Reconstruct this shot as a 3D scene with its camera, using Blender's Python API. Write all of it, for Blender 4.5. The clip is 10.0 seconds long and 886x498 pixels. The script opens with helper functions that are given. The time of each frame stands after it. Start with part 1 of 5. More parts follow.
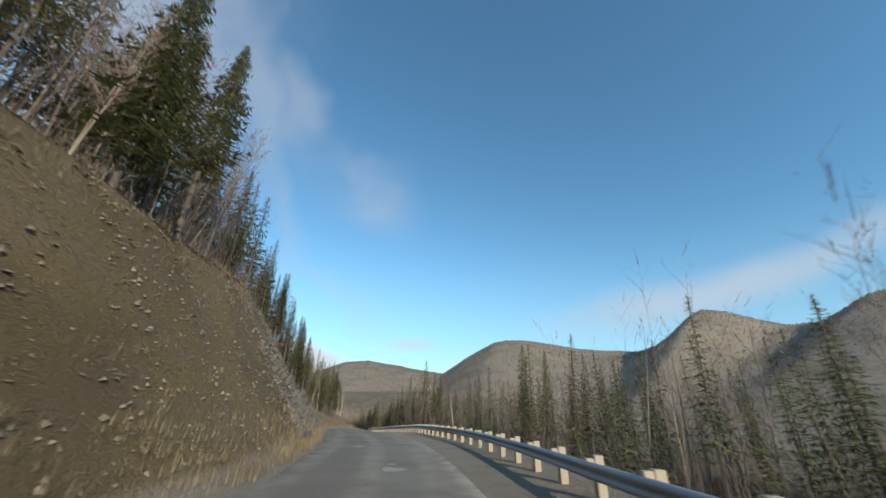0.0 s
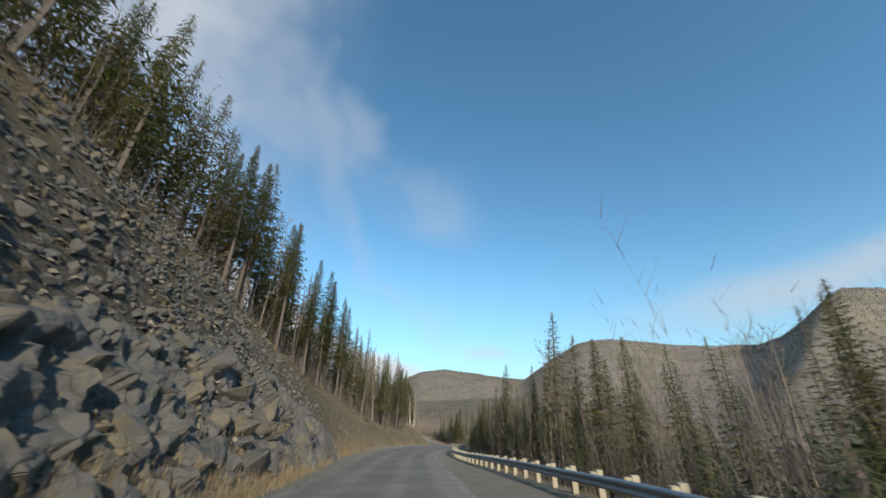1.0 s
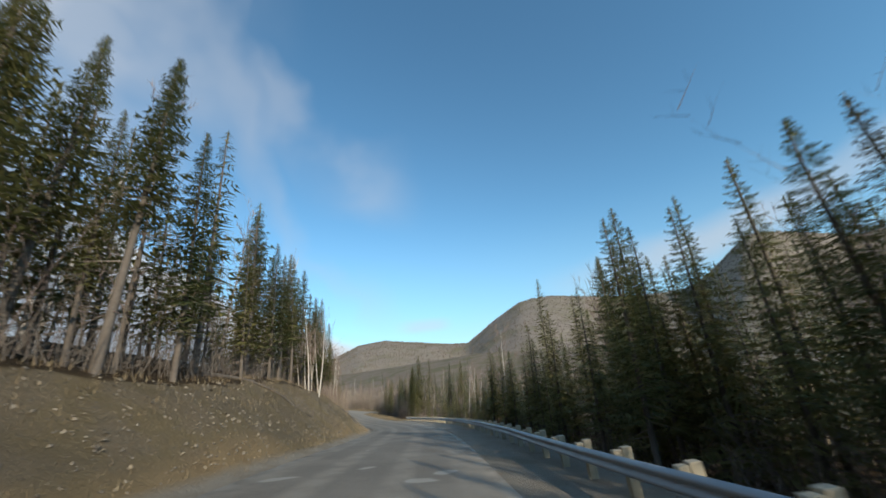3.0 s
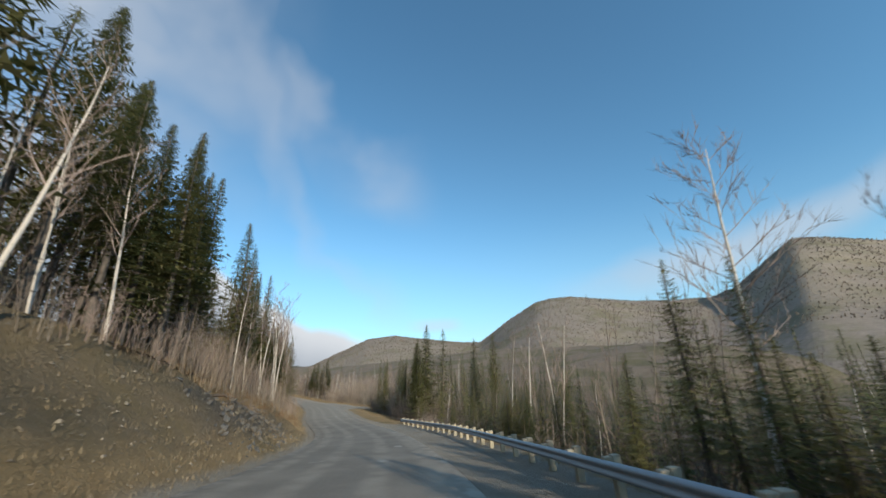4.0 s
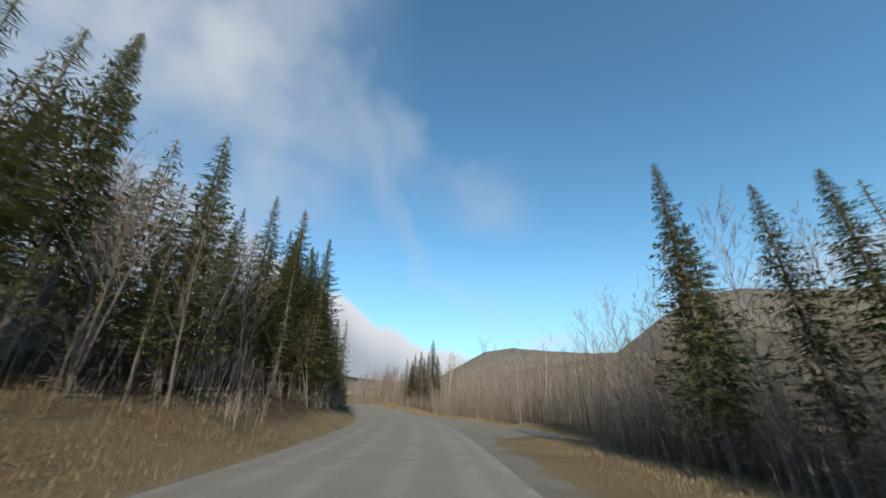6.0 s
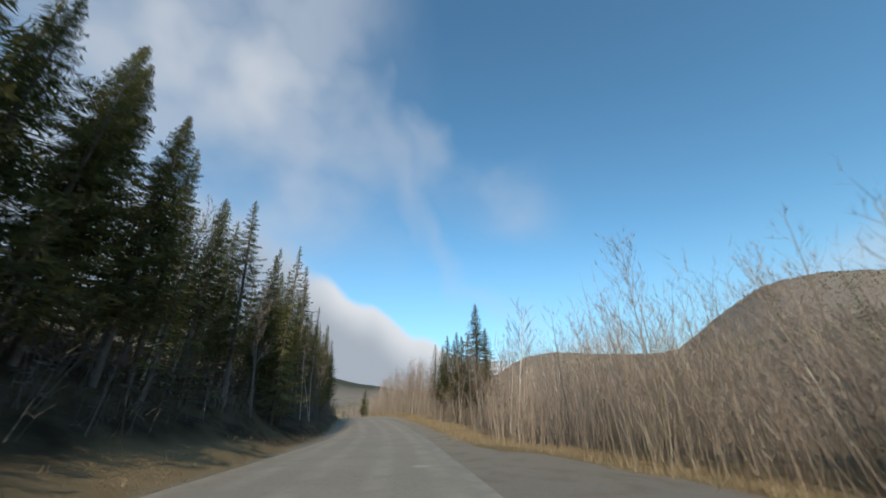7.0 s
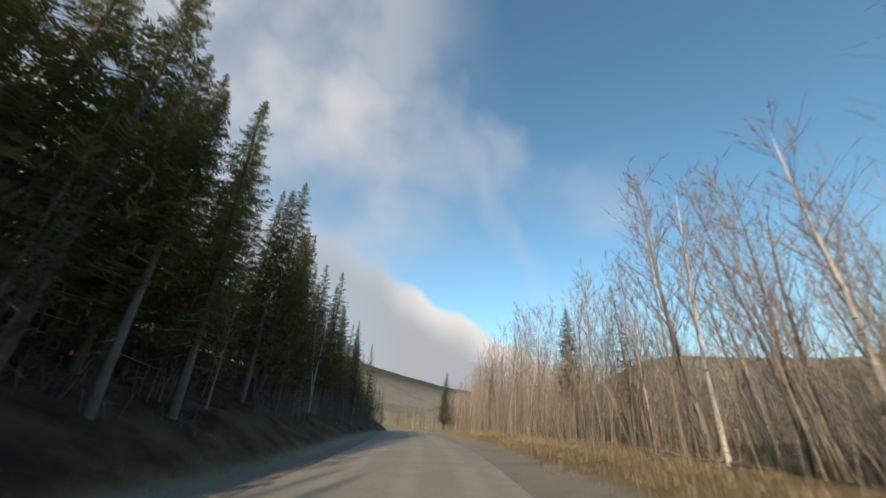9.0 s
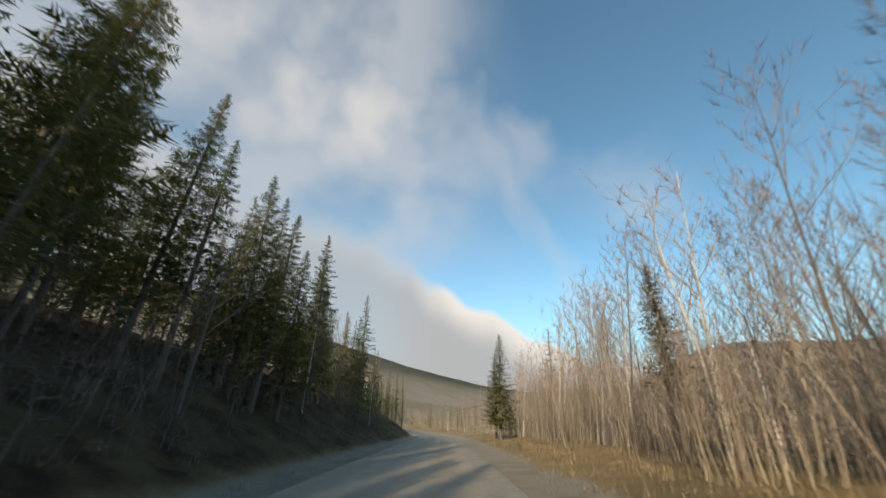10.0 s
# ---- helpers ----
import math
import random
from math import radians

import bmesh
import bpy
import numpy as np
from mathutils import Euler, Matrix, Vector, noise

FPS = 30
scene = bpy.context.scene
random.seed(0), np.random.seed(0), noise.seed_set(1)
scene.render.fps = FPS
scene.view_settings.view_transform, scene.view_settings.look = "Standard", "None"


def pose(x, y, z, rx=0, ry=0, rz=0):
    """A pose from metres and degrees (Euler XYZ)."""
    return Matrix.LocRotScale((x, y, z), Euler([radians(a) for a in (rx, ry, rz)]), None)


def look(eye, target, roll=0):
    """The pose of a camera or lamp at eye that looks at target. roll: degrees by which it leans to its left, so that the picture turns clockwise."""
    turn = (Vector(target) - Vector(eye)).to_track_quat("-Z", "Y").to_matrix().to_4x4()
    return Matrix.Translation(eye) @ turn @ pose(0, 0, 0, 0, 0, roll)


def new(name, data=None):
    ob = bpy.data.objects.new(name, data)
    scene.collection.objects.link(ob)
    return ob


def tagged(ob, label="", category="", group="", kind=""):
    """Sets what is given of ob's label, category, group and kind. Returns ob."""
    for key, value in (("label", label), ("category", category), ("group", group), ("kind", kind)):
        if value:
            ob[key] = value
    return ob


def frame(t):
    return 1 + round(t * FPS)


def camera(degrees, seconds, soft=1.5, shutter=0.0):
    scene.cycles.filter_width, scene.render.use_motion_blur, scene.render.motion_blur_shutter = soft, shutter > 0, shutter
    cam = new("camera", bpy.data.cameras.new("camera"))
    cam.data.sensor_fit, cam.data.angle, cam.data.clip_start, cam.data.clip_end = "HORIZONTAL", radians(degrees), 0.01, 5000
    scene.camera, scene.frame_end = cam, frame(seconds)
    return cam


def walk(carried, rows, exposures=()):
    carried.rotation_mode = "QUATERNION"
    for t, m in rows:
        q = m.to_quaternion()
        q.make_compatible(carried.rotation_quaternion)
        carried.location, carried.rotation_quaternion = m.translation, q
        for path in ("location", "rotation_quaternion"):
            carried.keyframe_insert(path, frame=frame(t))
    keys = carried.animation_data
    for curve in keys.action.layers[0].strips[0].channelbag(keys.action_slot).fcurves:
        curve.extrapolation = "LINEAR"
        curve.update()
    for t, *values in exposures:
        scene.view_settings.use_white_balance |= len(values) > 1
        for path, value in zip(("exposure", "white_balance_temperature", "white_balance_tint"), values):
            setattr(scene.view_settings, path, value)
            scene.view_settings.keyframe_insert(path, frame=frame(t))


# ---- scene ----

# ---------------------------------------------------------------- camera
cam = camera(102.5, 10.0, soft=1.6, shutter=0.07)
# seconds, x, y, z, yaw to the left, pitch, roll
PATH = [
    (0.0, 0.0, 0.0, 0.0, 6.24, 24.28, 1.48),
    (0.5, -4.01, 18.55, -0.11, 11.77, 24.74, 0.66),
    (1.0, -10.22, 36.5, -0.58, 17.68, 25.40, 0.47),
    (1.5, -16.87, 54.22, -1.43, 20.77, 25.27, -0.94),
    (2.0, -23.63, 71.75, -2.35, 17.93, 22.00, -4.10),
    (2.2, -26.1, 78.72, -2.71, 14.91, 21.62, -5.08),
    (3.3, -36.28, 118.26, -4.69, 5.22, 20.89, -5.33),
    (3.5, -37.6, 125.6, -5.09, 5.89, 20.93, -3.59),
    (4.0, -41.85, 143.88, -6.26, 9.08, 21.15, -2.83),
    (4.5, -47.22, 162.0, -7.47, 15.92, 22.47, -1.39),
    (5.0, -54.21, 179.3, -8.42, 23.65, 23.82, -1.39),
    (5.5, -63.68, 195.44, -8.82, 26.38, 24.36, -1.38),
    (5.7, -67.56, 201.77, -8.87, 26.77, 24.26, -1.53),
    (6.8, -88.02, 237.13, -8.38, 30.02, 26.19, -2.46),
    (7.0, -92.19, 243.31, -8.21, 32.43, 26.12, -2.73),
    (7.5, -103.99, 257.82, -7.81, 37.66, 27.11, -1.33),
    (8.0, -116.38, 271.61, -7.25, 40.98, 26.84, 0.99),
    (8.5, -129.37, 284.14, -6.25, 43.05, 26.88, 0.49),
    (9.0, -142.58, 296.48, -5.32, 47.06, 27.30, 0.79),
    (9.5, -155.98, 308.65, -4.67, 51.00, 27.66, -0.39),
    (10.0, -170.33, 320.14, -4.21, 52.05, 27.27, -0.27),
]
EYE = 1.6
walk(cam, [(t, pose(x, y, z, 0, 0, yaw) @ pose(0, 0, 0, 90 + pitch) @ pose(0, 0, 0, 0, 0, roll))
           for t, x, y, z, yaw, pitch, roll in PATH],
     [(0.0, -0.04, 6250, 9), (7.6, -0.02, 6250, 9), (8.6, 0.05, 6700, 10), (9.4, 0.12, 7200, 11), (10.0, 0.14, 7350, 11)])

# ---------------------------------------------------------------- world and sun
SUN_AZ, SUN_EL = 216.0, 20.0          # azimuth to the left of +y
sun_dir = Vector((-math.sin(radians(SUN_AZ)) * math.cos(radians(SUN_EL)),
                  math.cos(radians(SUN_AZ)) * math.cos(radians(SUN_EL)), math.sin(radians(SUN_EL))))
sun = new("sun", bpy.data.lights.new("sun", "SUN"))
sun.data.energy, sun.data.angle, sun.data.color = 4.8, radians(0.6), (1.0, 0.85, 0.64)
sun.matrix_world = look((0, 0, 60), Vector((0, 0, 60)) - sun_dir)

world = bpy.data.worlds.new("sky")
scene.world = world
world.use_nodes = True


class Nodes:
    """A short way to write node trees."""

    def __init__(self, tree):
        self.tree = tree
        tree.nodes.clear()

    def add(self, kind, **props):
        node = self.tree.nodes.new(kind)
        for key, value in props.items():
            setattr(node, key, value)
        return node

    def link(self, a, b):
        self.tree.links.new(a, b)

    def put(self, socket, value):
        if isinstance(value, bpy.types.NodeSocket):
            self.link(value, socket)
        else:
            socket.default_value = value

    def math(self, op, a, b=0.0, c=0.0, clamp=False):
        node = self.add("ShaderNodeMath", operation=op, use_clamp=clamp)
        for socket, value in zip(node.inputs, (a, b, c)):
            self.put(socket, value)
        return node.outputs[0]

    def ramp(self, value, lo, hi, a=0.0, b=1.0):
        node = self.add("ShaderNodeMapRange", interpolation_type="SMOOTHSTEP")
        for socket, v in zip(node.inputs, (value, lo, hi, a, b)):
            self.put(socket, v)
        return node.outputs[0]

    def mix(self, f, a, b, blend="MIX"):
        node = self.add("ShaderNodeMix", data_type="RGBA", blend_type=blend)
        self.put(node.inputs[0], f)
        self.put(node.inputs[6], a)
        self.put(node.inputs[7], b)
        return node.outputs[2]

    def noise(self, vector, scale, detail=4.0, rough=0.55):
        node = self.add("ShaderNodeTexNoise")
        if vector is not None:
            self.link(vector, node.inputs["Vector"])
        self.put(node.inputs["Scale"], scale)
        self.put(node.inputs["Detail"], detail)
        self.put(node.inputs["Roughness"], rough)
        return node.outputs[0]

    def curve(self, value, knots, lo, hi):
        """A broken line through knots (x in lo..hi, y in 0..1)."""
        node = self.add("ShaderNodeValToRGB")
        self.put(node.inputs[0], self.math("DIVIDE", self.math("SUBTRACT", value, lo), hi - lo))
        ramp = node.color_ramp
        ramp.interpolation = "EASE"
        while len(ramp.elements) < len(knots):
            ramp.elements.new(0.5)
        for e, (x, y) in zip(ramp.elements, knots):
            e.position, e.color = (x - lo) / (hi - lo), (y, y, y, 1)
        return node.outputs[0]


def rgb(r, g, b):
    return (r, g, b, 1.0)


def build_sky():
    n = Nodes(world.node_tree)
    out, back = n.add("ShaderNodeOutputWorld"), n.add("ShaderNodeBackground")
    sky = n.add("ShaderNodeTexSky", sky_type="NISHITA", sun_disc=False, sun_elevation=radians(SUN_EL),
                sun_rotation=radians(-SUN_AZ), altitude=300, air_density=1.0, dust_density=0.2, ozone_density=2.0)
    co = n.add("ShaderNodeTexCoord").outputs["Generated"]
    xyz = n.add("ShaderNodeSeparateXYZ")
    n.link(co, xyz.inputs[0])
    x, y, z = xyz.outputs
    az = n.math("MULTIPLY_ADD", n.math("ARCTAN2", n.math("MULTIPLY", x, -1.0), y), 0.955 * 180 / math.pi, 2.0)
    el = n.math("MULTIPLY_ADD", n.math("ARCSINE", z), 0.92 * 180 / math.pi, 2.2)
    # high thin cloud: a streak that climbs to the left, with a fainter arm
    flat = n.add("ShaderNodeCombineXYZ")
    n.link(n.math("DIVIDE", az, 12.0), flat.inputs[0])
    n.link(n.math("DIVIDE", el, 9.0), flat.inputs[1])
    warp = n.noise(flat.outputs[0], 0.7, 3.0, 0.5)
    fine = n.noise(flat.outputs[0], 1.0, 3.0, 0.40)
    bend = n.math("MULTIPLY", n.math("SUBTRACT", warp, 0.5), 12.0)

    def veil(knots, lo, hi, inner, outer):
        line = n.math("MULTIPLY", n.curve(n.math("MULTIPLY_ADD", n.math("SUBTRACT", fine, 0.5), 16.0, az), knots, lo, hi), 80.0)
        off = n.math("ABSOLUTE", n.math("ADD", n.math("SUBTRACT", el, line), bend))
        return n.math("SUBTRACT", 1.0, n.ramp(off, inner, outer))

    main = veil([(8, 0.10), (22, 0.17), (26, 0.215), (30, 0.28), (37, 0.40), (45, 0.50), (56, 0.535), (70, 0.55), (110, 0.58)], 8, 110, 0.0, n.ramp(az, 20, 75, 5.0, 19.0))
    main = n.math("MULTIPLY", main, n.ramp(az, 19.0, 64.0, 0.25, 1.0))
    main = n.math("MULTIPLY", main, n.ramp(fine, 0.22, 0.72, 0.35, 1.0))
    arm = veil([(5, 0.34), (20, 0.39), (28, 0.43), (37, 0.50), (45, 0.62), (60, 0.85)], 5, 60, 0.0, 8.0)
    arm = n.math("MULTIPLY", n.math("MULTIPLY", arm, n.math("MULTIPLY", n.ramp(az, 9.0, 22.0), n.ramp(az, 48.0, 36.0))), n.ramp(fine, 0.25, 0.7, 0.1, 0.55))
    streak = n.math("SUBTRACT", 1.0, n.math("MULTIPLY", n.math("SUBTRACT", 1.0, main), n.math("SUBTRACT", 1.0, arm)))
    thin = n.math("MULTIPLY", n.math("MULTIPLY", n.ramp(az, 30.0, 58.0), n.ramp(el, 16.0, 32.0)), n.ramp(warp, 0.3, 0.65, 0.2, 0.62))
    streak = n.math("MAXIMUM", streak, n.math("MULTIPLY", thin, n.ramp(az, 150.0, 110.0)))
    tint = n.mix(1.0, sky.outputs[0], rgb(1.14, 1.60, 1.58), "MULTIPLY")
    tint = n.mix(n.ramp(el, 26.0, 4.0, 0.0, 0.42), tint, rgb(3.3, 4.5, 5.2))
    col = n.mix(n.math("MULTIPLY", streak, n.ramp(az, 44.0, 66.0, 0.68, 0.95)), tint, rgb(4.6, 4.85, 5.25))
    # cloud low over the ridge
    ridge = n.curve(az, [(-70, 0.40), (-44, 0.32), (-38, 0.285), (-24, 0.245), (-10, 0.225), (8, 0.18)], -70, 20)
    ro = n.math("ADD", n.math("SUBTRACT", el, n.math("MULTIPLY", ridge, 60.0)), n.math("MULTIPLY", n.math("SUBTRACT", warp, 0.5), 5.0))
    low = n.math("MULTIPLY", n.math("SUBTRACT", 1.0, n.ramp(n.math("ABSOLUTE", ro), 0.2, 3.6)), n.ramp(az, -2.0, -16.0))
    low = n.math("MULTIPLY", low, n.ramp(fine, 0.2, 0.65, 0.2, 0.6))
    col = n.mix(low, col, rgb(4.9, 5.1, 5.4))
    puff = n.math("SUBTRACT", 1.0, n.ramp(n.math("ABSOLUTE", n.math("SUBTRACT", az, 12.5)), 1.0, 5.0))
    puff = n.math("MULTIPLY", puff, n.math("SUBTRACT", 1.0, n.ramp(n.math("ABSOLUTE", n.math("SUBTRACT", el, 10.6)), 0.2, 1.3)))
    puff = n.math("MULTIPLY", puff, n.ramp(fine, 0.3, 0.6, 0.3, 0.7))
    col = n.mix(puff, col, rgb(5.4, 5.5, 5.7))
    # the bank of cloud that lies on the far mountain
    edge = n.curve(az, [(18, 0.10), (22, 0.15), (30, 0.18), (37.4, 0.23), (45, 0.308), (53.2, 0.365), (58.7, 0.435), (65, 0.48), (76, 0.51), (110, 0.58)], 18, 110)
    rag = n.math("MULTIPLY", n.math("SUBTRACT", n.noise(flat.outputs[0], 1.1, 5.0, 0.5), 0.5), 2.6)
    under = n.math("ADD", n.math("SUBTRACT", n.math("MULTIPLY", edge, 60.0), el), rag)
    bank = n.ramp(under, n.ramp(az, 50.0, 60.0, -0.4, -2.0), n.ramp(az, 50.0, 60.0, 1.2, 4.0))
    bank = n.math("MULTIPLY", bank, n.ramp(az, 18.0, 26.0))
    bank = n.math("MULTIPLY", bank, n.ramp(az, 140.0, 110.0))
    bank = n.math("MULTIPLY", bank, n.ramp(az, 52.0, 66.0, 1.0, 0.8))
    shade = n.ramp(under, 0.2, n.ramp(az, 34.0, 62.0, 7.5, 6.0))
    rim = n.mix(n.ramp(az, 49.0, 58.0), rgb(5.9, 6.0, 6.1), rgb(4.0, 4.3, 4.7))
    bright = n.mix(shade, rim, rgb(3.1, 3.4, 3.8))
    col = n.mix(bank, col, bright)
    n.link(col, back.inputs[0])
    back.inputs[1].default_value = 0.13
    n.link(back.outputs[0], out.inputs[0])


build_sky()
scene.view_settings.exposure = 0.0

# ---------------------------------------------------------------- materials


def material(name, paint, rough=0.9, bump=None, spec=0.3, through_light=0.0):
    """paint(n, co) gives the colour socket; bump(n, co) the height."""
    m = bpy.data.materials.new(name)
    m.use_nodes = True
    n = Nodes(m.node_tree)
    out, bsdf = n.add("ShaderNodeOutputMaterial"), n.add("ShaderNodeBsdfPrincipled")
    co = n.add("ShaderNodeNewGeometry").outputs["Position"]
    colour = paint(n, co)
    n.put(bsdf.inputs["Base Color"], colour)
    n.put(bsdf.inputs["Roughness"], rough)
    n.put(bsdf.inputs["Specular IOR Level"], spec)
    if bump:
        node = n.add("ShaderNodeBump")
        height, strength, distance = bump(n, co)
        n.put(node.inputs["Height"], height)
        node.inputs["Strength"].default_value, node.inputs["Distance"].default_value = strength, distance
        n.link(node.outputs[0], bsdf.inputs["Normal"])
    last = bsdf.outputs[0]
    if through_light:
        leaf, blend = n.add("ShaderNodeBsdfTranslucent"), n.add("ShaderNodeMixShader")
        n.put(leaf.inputs[0], colour)
        blend.inputs[0].default_value = through_light
        n.link(last, blend.inputs[1])
        n.link(leaf.outputs[0], blend.inputs[2])
        last = blend.outputs[0]
    n.link(last, out.inputs[0])
    return m


def attr(n, name):
    return n.add("ShaderNodeAttribute", attribute_name=name).outputs["Fac"]


def rnd(n):
    return n.add("ShaderNodeObjectInfo").outputs["Random"]


def island(n):
    return n.add("ShaderNodeNewGeometry").outputs["Random Per Island"]


def asphalt_paint(n, co):
    d = attr(n, "across")
    grain = n.noise(co, 9.0, 6.0, 0.7)
    stain = n.noise(co, 0.35, 4.0)
    col = n.mix(grain, rgb(0.118, 0.104, 0.086), rgb(0.238, 0.208, 0.168))
    col = n.mix(n.ramp(stain, 0.35, 0.7, 0.0, 0.55), col, rgb(0.265, 0.236, 0.192))
    # older, paler surface past the guardrail
    old = n.ramp(attr(n, "along"), 190.0, 235.0, 0.0, 0.62)
    col = n.mix(n.math("MULTIPLY", old, n.ramp(grain, 0.25, 0.75, 0.5, 1.0)), col, rgb(0.35, 0.307, 0.238))
    # wheel tracks, worn pale
    wear = 0.0
    for at in (-4.6, -2.9, -0.85, 0.9):
        track = n.math("SUBTRACT", 1.0, n.ramp(n.math("ABSOLUTE", n.math("SUBTRACT", d, at)), 0.1, 0.55))
        wear = n.math("MAXIMUM", wear, track)
    wear = n.math("MULTIPLY", wear, n.ramp(n.noise(co, 0.8, 3.0), 0.25, 0.7))
    col = n.mix(n.math("MULTIPLY", wear, 0.5), col, rgb(0.37, 0.328, 0.262))
    patch = n.ramp(n.noise(co, 0.55, 2.0, 0.4), 0.70, 0.73, 0.0, 0.6)
    col = n.mix(patch, col, rgb(0.42, 0.40, 0.35))
    dust = n.ramp(attr(n, "rim"), 0.8, 0.05)
    dust = n.math("MULTIPLY", dust, n.ramp(n.noise(co, 1.3, 5.0), 0.35, 0.65), clamp=True)
    return n.mix(dust, col, rgb(0.33, 0.295, 0.24))


ASPHALT = material("asphalt", asphalt_paint, 0.85, lambda n, co: (n.noise(co, 22.0, 5.0, 0.7), 0.5, 0.02))


def ground_paint(n, co):
    d, s = attr(n, "across"), attr(n, "along")
    rise = attr(n, "bank")
    grain, blot, big = n.noise(co, 5.0, 6.0, 0.7), n.noise(co, 0.7, 5.0), n.noise(co, 0.12, 3.0)
    soil = n.mix(grain, rgb(0.12, 0.094, 0.060), rgb(0.33, 0.262, 0.168))
    soil = n.mix(n.ramp(blot, 0.4, 0.62, 0.0, 0.6), soil, rgb(0.24, 0.185, 0.085))
    soil = n.mix(n.ramp(big, 0.46, 0.62, 0.0, 0.5), soil, rgb(0.12, 0.098, 0.062))
    scree = n.mix(n.ramp(grain, 0.3, 0.7), rgb(0.055, 0.052, 0.048), rgb(0.20, 0.185, 0.16))
    rocky = n.math("MULTIPLY", n.ramp(s, 20.0, 40.0), n.ramp(s, 80.0, 70.0))
    rocky = n.math("MULTIPLY", rocky, n.ramp(rise, 0.95, 0.6))
    rocky = n.math("MULTIPLY", rocky, n.ramp(n.math("ADD", blot, big), 0.75, 1.1, 0.25, 0.9))
    soil = n.mix(rocky, soil, scree)
    # leaf litter, darkened so that its colour carries the shade of the woods
    shaded_litter = n.mix(blot, rgb(0.040, 0.030, 0.021), rgb(0.115, 0.080, 0.045))
    grass = n.mix(blot, rgb(0.25, 0.178, 0.095), rgb(0.45, 0.335, 0.19))
    grass = n.mix(n.ramp(big, 0.45, 0.65, 0.0, 0.5), grass, rgb(0.15, 0.135, 0.075))
    gravel = n.mix(n.noise(co, 14.0, 4.0, 0.8), rgb(0.24, 0.215, 0.18), rgb(0.52, 0.47, 0.39))
    gravel = n.mix(n.ramp(blot, 0.45, 0.7, 0.0, 0.5), gravel, rgb(0.28, 0.235, 0.17))
    grown = n.math("MULTIPLY", n.math("ADD", n.ramp(s, 70.0, 82.0, 0.0, 0.5), n.ramp(s, 150.0, 185.0, 0.0, 0.5)), n.ramp(blot, 0.3, 0.6, 0.95, 0.55))
    broken = n.math("MULTIPLY", n.math("MULTIPLY", n.ramp(s, 166.0, 172.0, 0.0, 0.8), n.ramp(s, 190.0, 182.0)), n.ramp(rise, 0.7, 0.5))
    turf = n.mix(grain, rgb(0.17, 0.137, 0.092), rgb(0.36, 0.30, 0.215))
    turf = n.mix(n.ramp(s, 155.0, 180.0), turf, grass)
    soil = n.mix(n.math("MULTIPLY", grown, n.math("SUBTRACT", 1.0, broken)), soil, turf)
    soil = n.mix(broken, soil, scree)
    col = n.mix(n.ramp(rise, n.ramp(s, 60.0, 90.0, 0.0, 0.05), n.ramp(s, 60.0, 90.0, 0.06, 0.3)), grass, soil)
    col = n.mix(n.ramp(rise, 0.95, 1.1), col, shaded_litter)
    # shade at the foot of the left forest wall, painted as a darker floor
    heath = n.math("MULTIPLY", n.ramp(s, 236.0, 256.0), n.ramp(d, n.ramp(s, 278.0, 292.0, -8.2, -6.2), n.ramp(s, 278.0, 292.0, -9.4, -7.2)))
    col = n.mix(n.math("MULTIPLY", heath, n.ramp(blot, 0.3, 0.65, 1.0, 0.65)), col, shaded_litter)
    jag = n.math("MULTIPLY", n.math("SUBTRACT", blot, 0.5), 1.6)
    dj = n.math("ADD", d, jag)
    # shade behind the guardrail, put into the ground as the dark litter tone
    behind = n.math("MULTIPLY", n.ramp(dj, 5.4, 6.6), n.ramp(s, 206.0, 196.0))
    col = n.mix(n.math("MULTIPLY", behind, 0.8), col, shaded_litter)
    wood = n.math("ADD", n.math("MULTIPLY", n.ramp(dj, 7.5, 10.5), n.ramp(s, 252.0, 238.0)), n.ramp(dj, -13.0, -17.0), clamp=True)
    col = n.mix(wood, col, shaded_litter)
    scrub = n.mix(n.noise(co, 0.3, 6.0, 0.75), rgb(0.13, 0.105, 0.08), rgb(0.29, 0.235, 0.18))
    scrub = n.mix(n.ramp(n.noise(co, 0.06, 4.0), 0.45, 0.6, 0.0, 0.7), scrub, rgb(0.13, 0.125, 0.065))
    col = n.mix(n.ramp(dj, 24.0, 42.0), col, scrub)
    # shoulders of gravel
    right = n.curve(s, [(-60, 0.335), (196, 0.335), (206, 0.20), (246, 0.20), (253, 0.74), (266, 0.74), (275, 0.48), (284, 0.26), (600, 0.25)], -60, 600)
    side = n.math("MULTIPLY", right, 16.0)
    shoulder = n.math("MULTIPLY", n.ramp(n.math("SUBTRACT", side, dj), -0.25, 0.35), n.ramp(dj, -7.0, -6.2))
    shoulder = n.math("MULTIPLY", shoulder, n.ramp(rise, 0.05, 0.0))
    return n.mix(shoulder, col, gravel)


def ground_bump(n, co):
    return n.math("ADD", n.noise(co, 3.0, 8.0, 0.78), n.noise(co, 11.0, 4.0, 0.7)), 1.0, 0.22


GROUND = material("earth_and_dry_grass", ground_paint, 0.95, ground_bump, 0.1)


